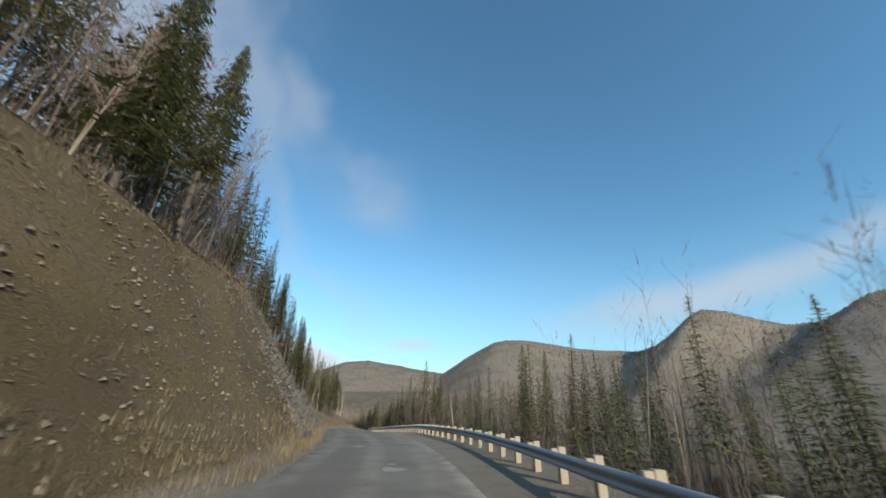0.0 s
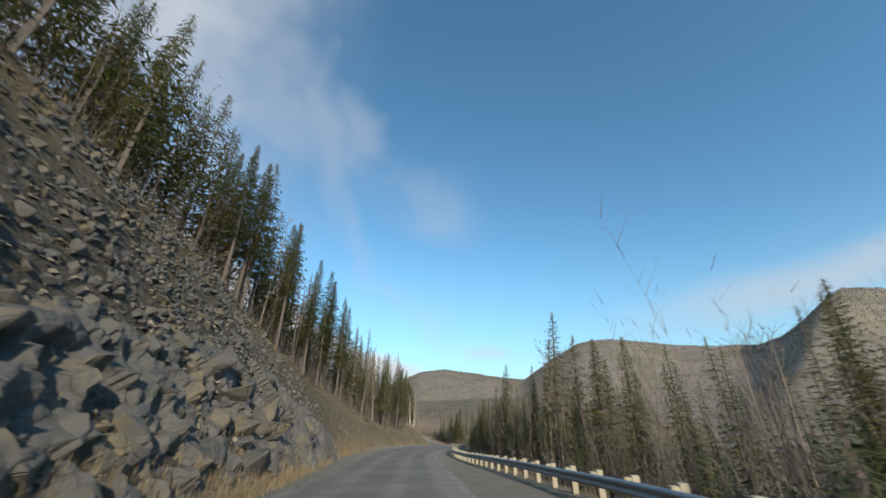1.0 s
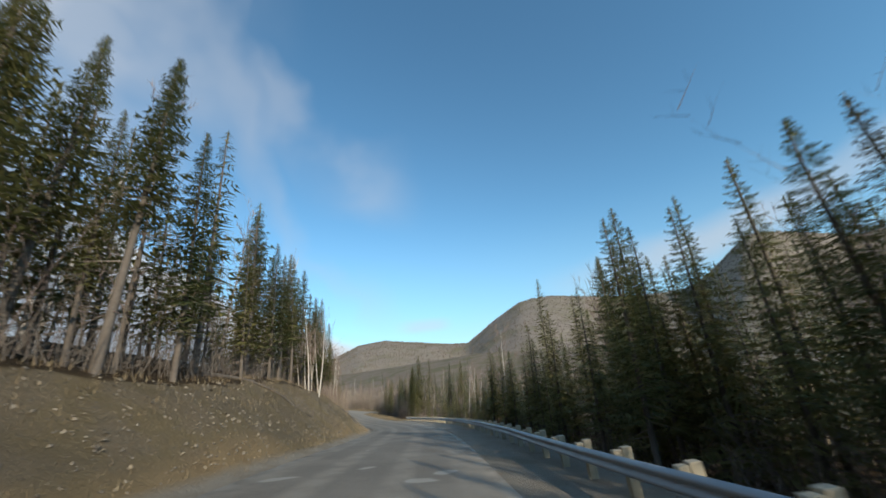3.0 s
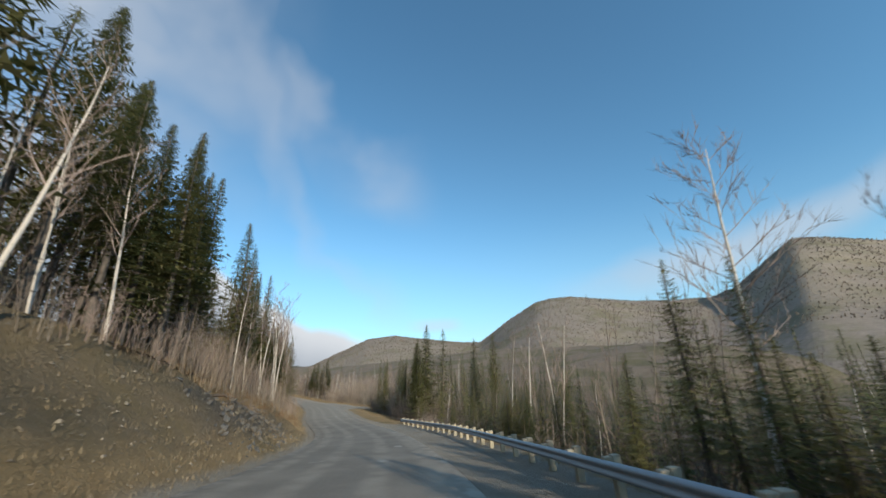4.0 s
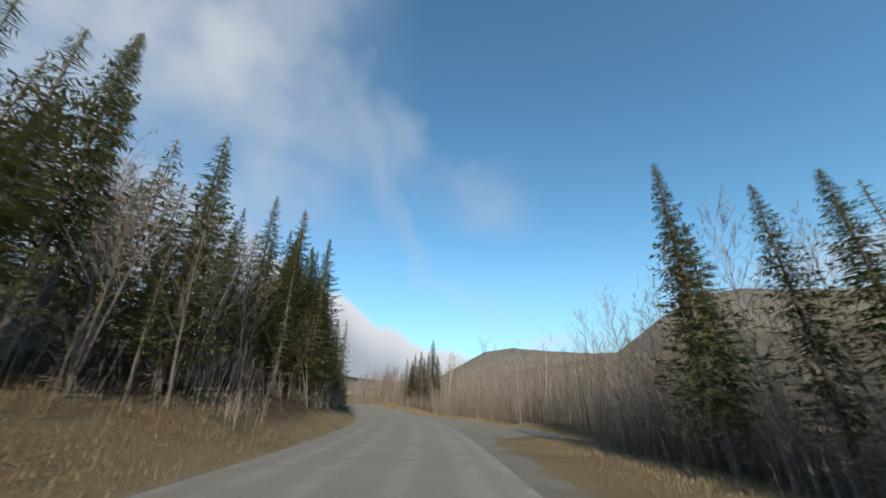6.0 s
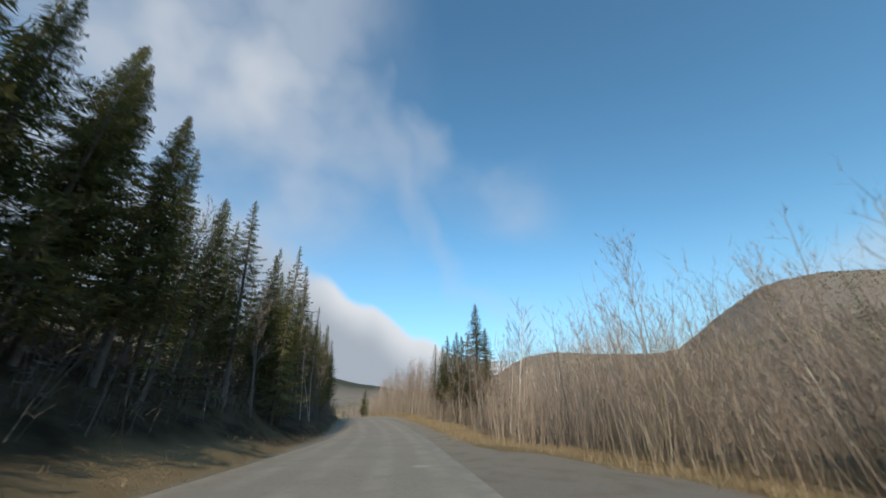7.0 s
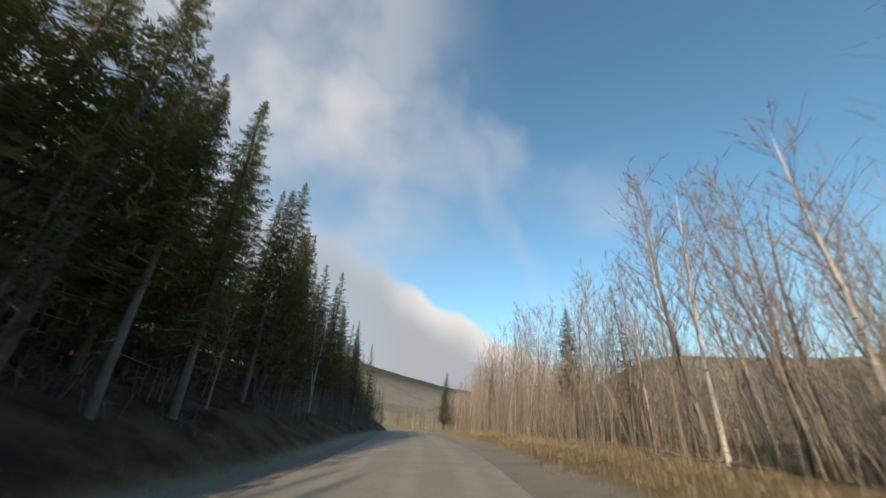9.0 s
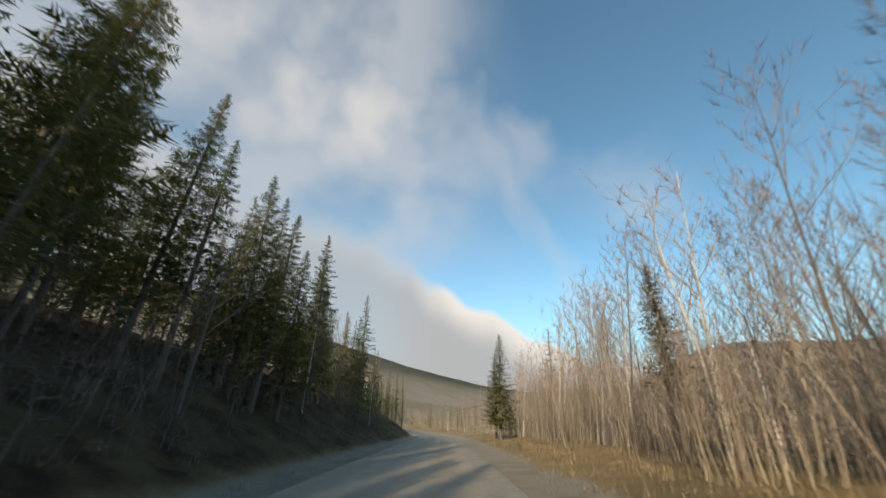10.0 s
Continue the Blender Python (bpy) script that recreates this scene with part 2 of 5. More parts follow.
def mountain_paint(n, co):
    fine, mid = n.noise(co, 0.22, 5.0, 0.8), n.noise(co, 0.05, 6.0, 0.7)
    blot, big = n.noise(co, 0.014, 6.0, 0.65), n.noise(co, 0.0045, 4.0)
    # distance haze is put into this base: paler, greyer, low in contrast
    col = n.mix(n.ramp(fine, 0.2, 0.8), rgb(0.215, 0.183, 0.155), rgb(0.30, 0.26, 0.222))
    col = n.mix(n.ramp(n.math("ADD", blot, n.math("MULTIPLY", mid, 0.5)), 0.68, 0.9, 0.0, 0.65), col, rgb(0.16, 0.15, 0.085))
    col = n.mix(n.ramp(big, 0.48, 0.68, 0.0, 0.5), col, rgb(0.34, 0.285, 0.215))
    col = n.mix(n.ramp(mid, 0.56, 0.74, 0.0, 0.35), col, rgb(0.36, 0.325, 0.28))
    # cloud shade on the wooded far western hill, painted in as dark spruce colour
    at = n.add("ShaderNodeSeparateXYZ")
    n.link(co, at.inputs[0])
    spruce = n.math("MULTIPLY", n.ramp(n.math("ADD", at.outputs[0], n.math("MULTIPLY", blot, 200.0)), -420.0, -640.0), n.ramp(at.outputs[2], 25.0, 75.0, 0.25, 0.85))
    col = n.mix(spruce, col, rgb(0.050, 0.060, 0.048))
    steep = n.add("ShaderNodeSeparateXYZ")
    n.link(n.add("ShaderNodeNewGeometry").outputs["Normal"], steep.inputs[0])
    return n.mix(n.ramp(steep.outputs[2], 0.66, 0.5, 0.0, 0.85), col, rgb(0.17, 0.165, 0.165))


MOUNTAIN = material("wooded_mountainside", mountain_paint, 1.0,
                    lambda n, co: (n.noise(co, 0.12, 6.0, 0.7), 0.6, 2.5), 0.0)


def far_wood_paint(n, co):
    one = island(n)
    # pale and near the tone of the slopes, with the haze in the colour
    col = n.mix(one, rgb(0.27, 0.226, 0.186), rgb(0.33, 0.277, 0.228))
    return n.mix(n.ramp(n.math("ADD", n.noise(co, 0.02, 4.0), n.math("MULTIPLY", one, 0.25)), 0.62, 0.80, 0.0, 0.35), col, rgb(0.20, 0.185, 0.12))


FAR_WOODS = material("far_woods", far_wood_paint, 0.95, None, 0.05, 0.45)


def needle_paint(n, co):
    col = n.mix(rnd(n), rgb(0.085, 0.110, 0.044), rgb(0.195, 0.195, 0.074))
    col = n.mix(n.ramp(island(n), 0.3, 1.0, 0.0, 0.65), col, rgb(0.265, 0.235, 0.10))
    return n.mix(n.ramp(n.noise(co, 0.6, 3.0), 0.5, 0.75, 0.0, 0.6), col, rgb(0.18, 0.145, 0.08))


NEEDLES = material("spruce_needles", needle_paint, 0.75, None, 0.25, 0.30)


def dry_needle_paint(n, co):
    return n.mix(island(n), rgb(0.14, 0.115, 0.07), rgb(0.30, 0.25, 0.155))


DRY_NEEDLES = material("dry_spruce_needles", dry_needle_paint, 0.85, None, 0.1, 0.15)


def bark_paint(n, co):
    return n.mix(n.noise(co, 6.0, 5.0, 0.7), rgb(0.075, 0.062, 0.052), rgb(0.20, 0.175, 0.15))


BARK = material("grey_brown_bark", bark_paint, 0.9, lambda n, co: (n.noise(co, 14.0, 4.0), 0.6, 0.03))


def birch_paint(n, co):
    map_ = n.add("ShaderNodeMapping")
    n.link(co, map_.inputs[0])
    map_.inputs["Scale"].default_value = (2.0, 2.0, 7.0)
    col = n.mix(n.noise(co, 1.5, 4.0), rgb(0.46, 0.42, 0.36), rgb(0.70, 0.66, 0.60))
    return n.mix(n.ramp(n.noise(map_.outputs[0], 1.4, 3.0), 0.60, 0.68, 0.0, 0.85), col, rgb(0.09, 0.075, 0.065))


BIRCH = material("white_birch_bark", birch_paint, 0.75)


def twig_paint(n, co):
    col = n.mix(rnd(n), rgb(0.175, 0.13, 0.118), rgb(0.31, 0.245, 0.215))
    return n.mix(n.ramp(island(n), 0.2, 1.0, 0.0, 0.5), col, rgb(0.33, 0.28, 0.22))


TWIGS = material("bare_twigs", twig_paint, 0.85)


def alder_paint(n, co):
    col = n.mix(island(n), rgb(0.165, 0.135, 0.10), rgb(0.38, 0.33, 0.255))
    return n.mix(n.math("MULTIPLY", rnd(n), 0.5), col, rgb(0.26, 0.20, 0.15))


ALDER = material("pale_sapling_bark", alder_paint, 0.85)


def straw_paint(n, co):
    col = n.mix(island(n), rgb(0.18, 0.135, 0.08), rgb(0.46, 0.37, 0.235))
    return n.mix(n.ramp(n.noise(co, 0.25, 3.0), 0.5, 0.7, 0.0, 0.6), col, rgb(0.17, 0.115, 0.075))


STRAW = material("dry_grass", straw_paint, 0.9, None, 0.1, 0.3)


def heath_paint(n, co):
    return n.mix(island(n), rgb(0.13, 0.078, 0.045), rgb(0.31, 0.20, 0.115))


HEATH = material("dead_heath", heath_paint, 0.9, None, 0.1, 0.2)


def rock_paint(n, co):
    col = n.mix(n.noise(co, 1.6, 7.0, 0.68), rgb(0.038, 0.039, 0.041), rgb(0.178, 0.172, 0.160))
    col = n.mix(n.math("MULTIPLY", rnd(n), 0.4), col, rgb(0.165, 0.138, 0.098))
    col = n.mix(n.ramp(n.noise(co, 0.7, 4.0), 0.52, 0.68, 0.0, 0.65), col, rgb(0.21, 0.17, 0.10))
    return n.mix(n.ramp(n.noise(co, 5.0, 5.0, 0.7), 0.60, 0.72, 0.0, 0.45), col, rgb(0.27, 0.255, 0.225))


def rock_bump(n, co):
    crack = n.add("ShaderNodeTexVoronoi", feature="DISTANCE_TO_EDGE")
    bent = n.add("ShaderNodeVectorMath", operation="MULTIPLY_ADD")
    wob = n.add("ShaderNodeTexNoise")
    n.link(co, wob.inputs["Vector"])
    wob.inputs["Scale"].default_value = 1.3
    n.link(wob.outputs["Color"], bent.inputs[0])
    bent.inputs[1].default_value = (1.2, 1.2, 0.7)
    n.link(co, bent.inputs[2])
    n.link(bent.outputs[0], crack.inputs["Vector"])
    crack.inputs["Scale"].default_value = 0.95
    split = n.ramp(crack.outputs["Distance"], 0.0, 0.035, n.ramp(n.noise(co, 0.8, 3.0), 0.4, 0.6, 0.0, 1.0), 1.0)
    return n.math("ADD", n.math("MULTIPLY", n.noise(co, 6.0, 8.0, 0.75), 0.6), n.math("MULTIPLY", split, 0.5)), 0.9, 0.10


ROCK = material("grey_slate_rock", rock_paint, 0.8, rock_bump, 0.3)


def stone_paint(n, co):
    col = n.mix(island(n), rgb(0.10, 0.085, 0.066), rgb(0.285, 0.245, 0.19))
    return n.mix(n.ramp(n.noise(co, 1.2, 4.0), 0.5, 0.7, 0.0, 0.6), col, rgb(0.24, 0.19, 0.12))


STONES = material("loose_stones", stone_paint, 0.9)


def steel_paint(n, co):
    col = n.mix(n.noise(co, 1.2, 5.0), rgb(0.21, 0.235, 0.26), rgb(0.36, 0.385, 0.41))
    return n.mix(n.ramp(n.noise(co, 3.0, 5.0, 0.7), 0.62, 0.75, 0.0, 0.5), col, rgb(0.24, 0.21, 0.18))


STEEL = material("galvanised_steel", steel_paint, 0.5, None, 0.5)


def post_paint(n, co):
    grain = n.add("ShaderNodeMapping")
    n.link(co, grain.inputs[0])
    grain.inputs["Scale"].default_value = (9.0, 9.0, 1.2)
    col = n.mix(n.noise(grain.outputs[0], 2.0, 5.0, 0.7), rgb(0.30, 0.26, 0.175), rgb(0.52, 0.465, 0.35))
    return n.mix(n.math("MULTIPLY", rnd(n), 0.4), col, rgb(0.40, 0.36, 0.29))


POST = material("weathered_timber", post_paint, 0.85)

# ---------------------------------------------------------------- the line of the road
def unit(heading):
    return np.array([-math.sin(radians(heading)), math.cos(radians(heading))])


def road_line():
    """Points every metre along the driven line: x, y, z of the road and the heading."""
    pts = [np.array([x, y, z - EYE]) for t, x, y, z, *_ in PATH]
    ts = [t for t, *_ in PATH]
    first = [pts[0] - np.r_[unit(9) * 37.5 * k * 0.5, -0.1 * k] for k in (5, 4, 3, 2, 1)]
    last, at = [], pts[-1]
    for k, (h, up) in enumerate([(52, 0.3), (52, 0.2), (52, 0.1), (53, 0.1), (55, 0.1), (58, 0.2), (62, 0.3), (66, 0.5), (70, 0.8), (74, 1), (76, 1), (78, 1), (78, 1), (78, 1)]):
        at = at + np.r_[unit(h) * 18.75, up]
        last.append(at)
    knots = np.array(first + pts + last)
    when = np.array([-2.5, -2, -1.5, -1, -0.5] + ts + [10 + 0.5 * (k + 1) for k in range(len(last))])
    fine = np.arange(-2.5, when[-1] - 0.001, 0.02)
    vel = np.gradient(knots, when, axis=0)
    out = []
    for t in fine:
        i = min(np.searchsorted(when, t, "right") - 1, len(when) - 2)
        h = when[i + 1] - when[i]
        u = (t - when[i]) / h
        out.append((2 * u**3 - 3 * u**2 + 1) * knots[i] + (u**3 - 2 * u**2 + u) * h * vel[i]
                   + (-2 * u**3 + 3 * u**2) * knots[i + 1] + (u**3 - u**2) * h * vel[i + 1])
    out = np.array(out)
    for _ in range(30):
        out[1:-1] = (out[:-2] + 2 * out[1:-1] + out[2:]) / 4
    length = np.r_[0, np.cumsum(np.hypot(*np.diff(out[:, :2], axis=0).T))]
    zero = np.interp(0, fine, length)
    return length - zero, out


LINE_S, LINE = road_line()
S0, S1 = float(LINE_S[0]), float(LINE_S[-1])


def line_at(s):
    return np.array([np.interp(s, LINE_S, LINE[:, k]) for k in range(3)])


def right_of(s):
    a, b = line_at(s - 1.5), line_at(s + 1.5)
    v = (b - a)[:2]
    v /= np.hypot(*v)
    return np.array([v[1], -v[0]])


def near_line(x, y):
    """The along and across of a place."""
    i = np.argmin(np.hypot(LINE[:, 0] - x, LINE[:, 1] - y))
    s = float(LINE_S[i])
    return s, float((np.array([x, y]) - LINE[i, :2]) @ right_of(s))


def interp(s, table):
    """A broken line through the pairs of a table."""
    if s <= table[0][0]:
        return table[0][1]
    for (a, p), (b, q) in zip(table, table[1:]):
        if s < b:
            return p + (q - p) * (s - a) / (b - a)
    return table[-1][1]


# the cut bank: its crest seen from the driven line (height over distance), and its slope
CREST = [(-90, 0.66), (16, 0.66), (30, 0.76), (40, 0.84), (50, 0.79), (60, 0.70), (70, 0.58), (80, 0.43), (88, 0.37), (95, 0.28), (102, 0.21), (112, 0.16), (128, 0.14), (140, 0.24), (150, 0.29), (162, 0.29), (172, 0.27), (180, 0.24),
         (200, 0.13), (212, 0.07), (240, 0.05), (258, 0.10), (300, 0.21), (400, 0.22), (900, 0.22)]
STEEP = [(-90, 1.5), (60, 1.5), (90, 1.15), (110, 0.85), (200, 0.8), (230, 0.6), (900, 0.55)]
TOE = [(-90, 4.6), (10, 4.6), (30, 5.2), (48, 5.8), (72, 7.2), (90, 6.5), (145, 6.3), (220, 7.3), (280, 7.1), (310, 6.4), (900, 6.2)]
# edges of the asphalt and the line of the guardrail, across from the driven line
LEFT_EDGE = [(-90, -3.3), (10, -3.3), (30, -3.9), (48, -4.4), (84, -4.9), (140, -5.3), (220, -6.1), (275, -6.2), (300, -5.2), (312, -4.5), (900, -4.4)]
RIGHT_EDGE = [(-90, 1.8), (160, 1.7), (185, 1.7), (220, 2.2), (275, 1.95), (310, 2.1), (900, 2.1)]
RAIL = [(-90, 3.8), (8, 3.8), (28, 4.3), (48, 5.1), (70, 4.6), (84, 4.0), (110, 3.6), (137, 3.65), (157, 4.25), (180, 4.75), (230, 4.6)]
# where the woods across the road begin
WOODS = [(204, 8.0), (244, 8.4), (252, 13.0), (266, 13.6), (274, 9.8), (285, 7.2), (900, 7.3)]
# slope of the road across, up to the right, in its banked curves
CAMBER = [(-90, 0.02), (0, 0.02), (40, 0.008), (57, -0.01), (76, -0.055), (90, -0.07), (125, -0.07), (140, -0.053), (160, -0.035), (180, -0.015), (200, -0.03), (220, -0.02), (260, -0.035), (290, -0.02), (310, 0.018), (350, 0.01), (390, -0.005), (900, 0.0)]


def camber(s, d):
    return interp(s, CAMBER) * min(5.5, max(-7.0, d))


def bank(s):
    """Toe, crest distance and crest height of the cut on the left."""
    r, a, toe = interp(s, CREST), interp(s, STEEP), interp(s, TOE)
    far = (a * toe + EYE) / (a - r)
    return toe, far, a * (far - toe)


def rough(x, y, size, seed=0.0):
    return noise.noise(Vector((x / size, y / size, seed)))


def height(s, d, x, y):
    """Height over the road's own level, and how far up the bank."""
    h, u = relief(s, d, x, y)
    return h + camber(s, d), u


def relief(s, d, x, y):
    """Height over the banked plane of the road, and how far up the cut."""
    if d < 0:
        toe, far, top = bank(s)
        e = -d
        if e < toe:
            return -0.02 - 0.16 * max(0, 1 - abs(e - toe + 0.7) / 0.7), 0.0
        lump = rough(x, y, 6, 3) * 0.9 + rough(x, y, 2.2, 5) * 0.45 + rough(x, y, 0.9, 6) * 0.22
        if e < far:
            u = (e - toe) / (far - toe)
            amount = min(1, u * 4) * min(1, (1 - u) * 4 + 0.25)
            return top * u + lump * amount * min(1.0, top / 5), u
        over = e - far
        lean = interp(s, [(-90, 0.45), (80, 0.42), (110, 0.28), (200, 0.24), (260, 0.32), (900, 0.32)])
        return top + lean * over * (1 - over / 500) + lump * 0.5 * min(1, over / 4), 1.2
    low = interp(s, [(-90, 1), (185, 1), (225, 0.12), (300, 0.05), (900, 0.05)])
    bump = interp(s, [(-90, 0), (318, 0), (345, 1), (900, 1)]) * min(0.85, max(0.0, d - 3.4) * 0.16)
    if d < 5.6:
        return -0.02 + bump, 0.0
    lump = rough(x, y, 7, 9) * 0.6
    fall = -low * min(3.2, (d - 5.6) * 0.42) - (1 - low) * min(0.5, (d - 5.6) * 0.1)
    rise = max(0, d - 30) * interp(s, [(-90, 0.0), (205, 0.0), (260, 0.16), (320, 0.2), (900, 0.2)])
    return fall + rise + bump + lump * min(1, (d - 5.6) / 4), 0.0


def place(s, d):
    base = line_at(s)
    x, y = base[:2] + right_of(s) * d
    return np.array([x, y, base[2] + height(s, d, x, y)[0]])


def mesh_of(name, verts, faces, mat, smooth=False):
    me = bpy.data.meshes.new(name)
    me.from_pydata([tuple(v) for v in verts], [], faces)
    me.materials.append(mat)
    if smooth:
        me.shade_smooth()
    return me


def part(name, me, parent, label=""):
    ob = new(name, me)
    ob.parent = parent
    return tagged(ob, label)


def thing(name, loc, label, category, group="", yaw=0.0, scale=1.0, lean=(0, 0), away=0.0):
    """away: degrees by which it leans from the road, as growth on the sunny verge does."""
    ob = new(name)
    ob.empty_display_size = 0.2
    tip = Matrix.Identity(4)
    if away:
        s, d = near_line(loc[0], loc[1])
        r = right_of(s)
        tip = Matrix.Rotation(radians(away if d > 0 else 0), 4, Vector((-r[1], r[0], 0)))
    ob.matrix_world = Matrix.Translation(loc) @ tip @ pose(0, 0, 0, lean[0], lean[1], yaw) @ Matrix.Diagonal((scale, scale, scale, 1))
    return tagged(ob, label, category, group)


# ---------------------------------------------------------------- ground and road
def strip(name, ss, ds, mat, lift, kind_label, smooth=True, edges=None):
    """A long sheet along the road; with edges, ds run from 0 to 1 between them."""
    verts, across, along, up, rim = [], [], [], [], []
    for s in ss:
        base, r = line_at(s), right_of(s)
        lo, hi = (interp(s, edges[0]), interp(s, edges[1])) if edges else (0.0, 1.0)
        for u in ds:
            d = lo + u * (hi - lo)
            x, y = base[:2] + r * d
            if lift is None:
                h, rise = height(s, d, x, y)
            else:
                h, rise = lift(u) + camber(s, d), 0.0
            verts.append((x, y, base[2] + h))
            across.append(d), along.append(s), up.append(rise), rim.append(min(d - lo, hi - d))
    w = len(ds)
    faces = [(i * w + j, i * w + j + 1, (i + 1) * w + j + 1, (i + 1) * w + j) for i in range(len(ss) - 1) for j in range(w - 1)]
    me = mesh_of(name, verts, faces, mat, smooth)
    for key, values in (("across", across), ("along", along), ("bank", up), ("rim", rim)):
        me.attributes.new(key, "FLOAT", "POINT").data.foreach_set("value", values)
    return tagged(new(name, me), *kind_label, kind="structure")


left = [-150, -125, -105, -90, -78, -68, -60, -54, -48, -43] + [-39 + 1.0 * k for k in range(27)]
mid = [-11.5 + 0.5 * k for k in range(15)] + [-4.0, -2.0, 0.0, 2.0, 3.4, 4.2, 4.9, 5.6, 6.2, 7, 8, 9, 10.5, 12, 14, 16, 19, 22, 26, 30, 36, 44, 54, 66, 80, 100, 125, 150]
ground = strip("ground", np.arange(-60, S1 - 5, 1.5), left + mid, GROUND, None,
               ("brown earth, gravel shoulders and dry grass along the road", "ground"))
road = strip("road", np.arange(-60, S1 - 5, 2.0), [0, 0.008, 0.15, 0.3, 0.45, 0.5, 0.62, 0.75, 0.88, 0.992, 1], ASPHALT,
             lambda u: -0.03 if u in (0, 1) else 0.02 - 0.04 * abs(u - 0.5),
             ("worn grey asphalt road with pale wheel tracks", "road"), True, (LEFT_EDGE, RIGHT_EDGE))

# ---------------------------------------------------------------- mountains and valley floor
CENTRE = np.array([-50.0, 150.0])
# azimuth to the left, elevation of the skyline
SKYLINE = [(-180, 6.0), (-120, 8.0), (-75, 12.0), (-62, 13.0), (-55, 13.0), (-52.4, 11.9), (-50, 10.7), (-46, 10.8), (-43, 12.1), (-40, 13.4), (-37.8, 14.0), (-34.5, 12.0), (-31, 9.7), (-28.5, 9.0), (-24.6, 9.2), (-20, 9.8),
           (-14.5, 11.2), (-11, 11.8), (-8, 11.9), (-5.9, 11.5), (-2, 9.4), (1, 7.5), (3.5, 6.0), (8, 6.5), (12, 7.1), (17, 7.7), (21, 7.3), (25, 5.6), (29.5, 3.4), (36, 3.7), (44, 5.1), (49, 6.3), (53, 7.3),
           (60, 9.0), (75, 14.0), (100, 16.0), (140, 12.0), (180, 6.0)]


RIDGE = [(-180, 900), (-60, 900), (-46, 1000), (-37, 1000), (-33.5, 1130), (-28, 1020), (-20, 960), (-12, 940), (0, 950), (6, 1080), (12, 1150), (22, 1100), (40, 1500), (60, 1000), (180, 900)]


def mountain(deg, r):
    """A point of the mountains round CENTRE."""
    a = radians(deg)
    x, y = CENTRE[0] - math.sin(a) * r, CENTRE[1] + math.cos(a) * r
    crest = interp(deg, RIDGE)
    top = crest * math.tan(radians(interp(deg, SKYLINE))) - 8
    u = min(1.0, max(0.0, (r - 200) / (crest - 200)))
    shape = u * u * (3 - 2 * u) * 0.55 + u * 0.45
    if r > crest:
        shape = 1.0 - 0.35 * min(1, (r - crest) / 1400)
    ridges = noise.fractal(Vector((x / 420, y / 420, 4.0)), 1.0, 2.0, 5) * 34 * u * (1 - 0.75 * u if r <= crest else 0.25)
    small = noise.noise(Vector((x / 60, y / 60, 8.0))) * 2.2 * u
    return x, y, -22 + shape * (top + 22) + ridges + small


def mountains():
    az = np.arange(-180, 180, 0.75)
    rings = np.concatenate([[1.0, 40.0, 80.0], np.arange(110, 1750, 22.0), np.linspace(1800, 4200, 18)])
    verts = [mountain(deg, r) for r in rings for deg in az]
    w = len(az)
    faces = [(i * w + j, i * w + (j + 1) % w, (i + 1) * w + (j + 1) % w, (i + 1) * w + j) for i in range(len(rings) - 1) for j in range(w)]
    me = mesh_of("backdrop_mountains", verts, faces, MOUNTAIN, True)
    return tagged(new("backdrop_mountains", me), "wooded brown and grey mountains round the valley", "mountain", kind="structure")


mountains()


def mountain_woods():
    """Small far trees that roughen the slopes and the skyline."""
    rng = random.Random(83)
    v, f = [], []
    for q in range(26000):
        deg = rng.uniform(-62, 30)
        r = 380 + 1280 * rng.random() ** 1.05
        if r > interp(deg, RIDGE) + 40:
            continue
        x, y, z = mountain(deg, r)
        dark = noise.noise(Vector((x / 90, y / 90, 2.0))) + rng.uniform(-0.2, 0.2) > 0.55
        grow = min(1.0, 0.35 + r / 1400)
        h, w = grow * rng.uniform(1.6, 3.4), grow * (rng.uniform(0.4, 0.7) if dark else rng.uniform(0.8, 1.5))
        i, t = len(v), rng.uniform(0, 3.14)
        tip = (x + rng.uniform(-0.6, 0.6), y, z + h)
        mid = z + (0.15 if dark else 0.45) * h
        for k in range(3):
            a = t + k * 2.09 + rng.uniform(-0.4, 0.4)
            v.append((x + w * math.cos(a), y + w * math.sin(a), mid + rng.uniform(-0.15, 0.15) * h))
        v += [tip, (x, y, z - 1)]
        f += [(i, i + 1, i + 3), (i + 1, i + 2, i + 3), (i + 2, i, i + 3)]
        if not dark:
            f.append((i, i + 1, i + 4))
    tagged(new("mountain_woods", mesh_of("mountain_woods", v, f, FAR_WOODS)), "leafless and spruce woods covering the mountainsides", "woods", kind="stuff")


mountain_woods()

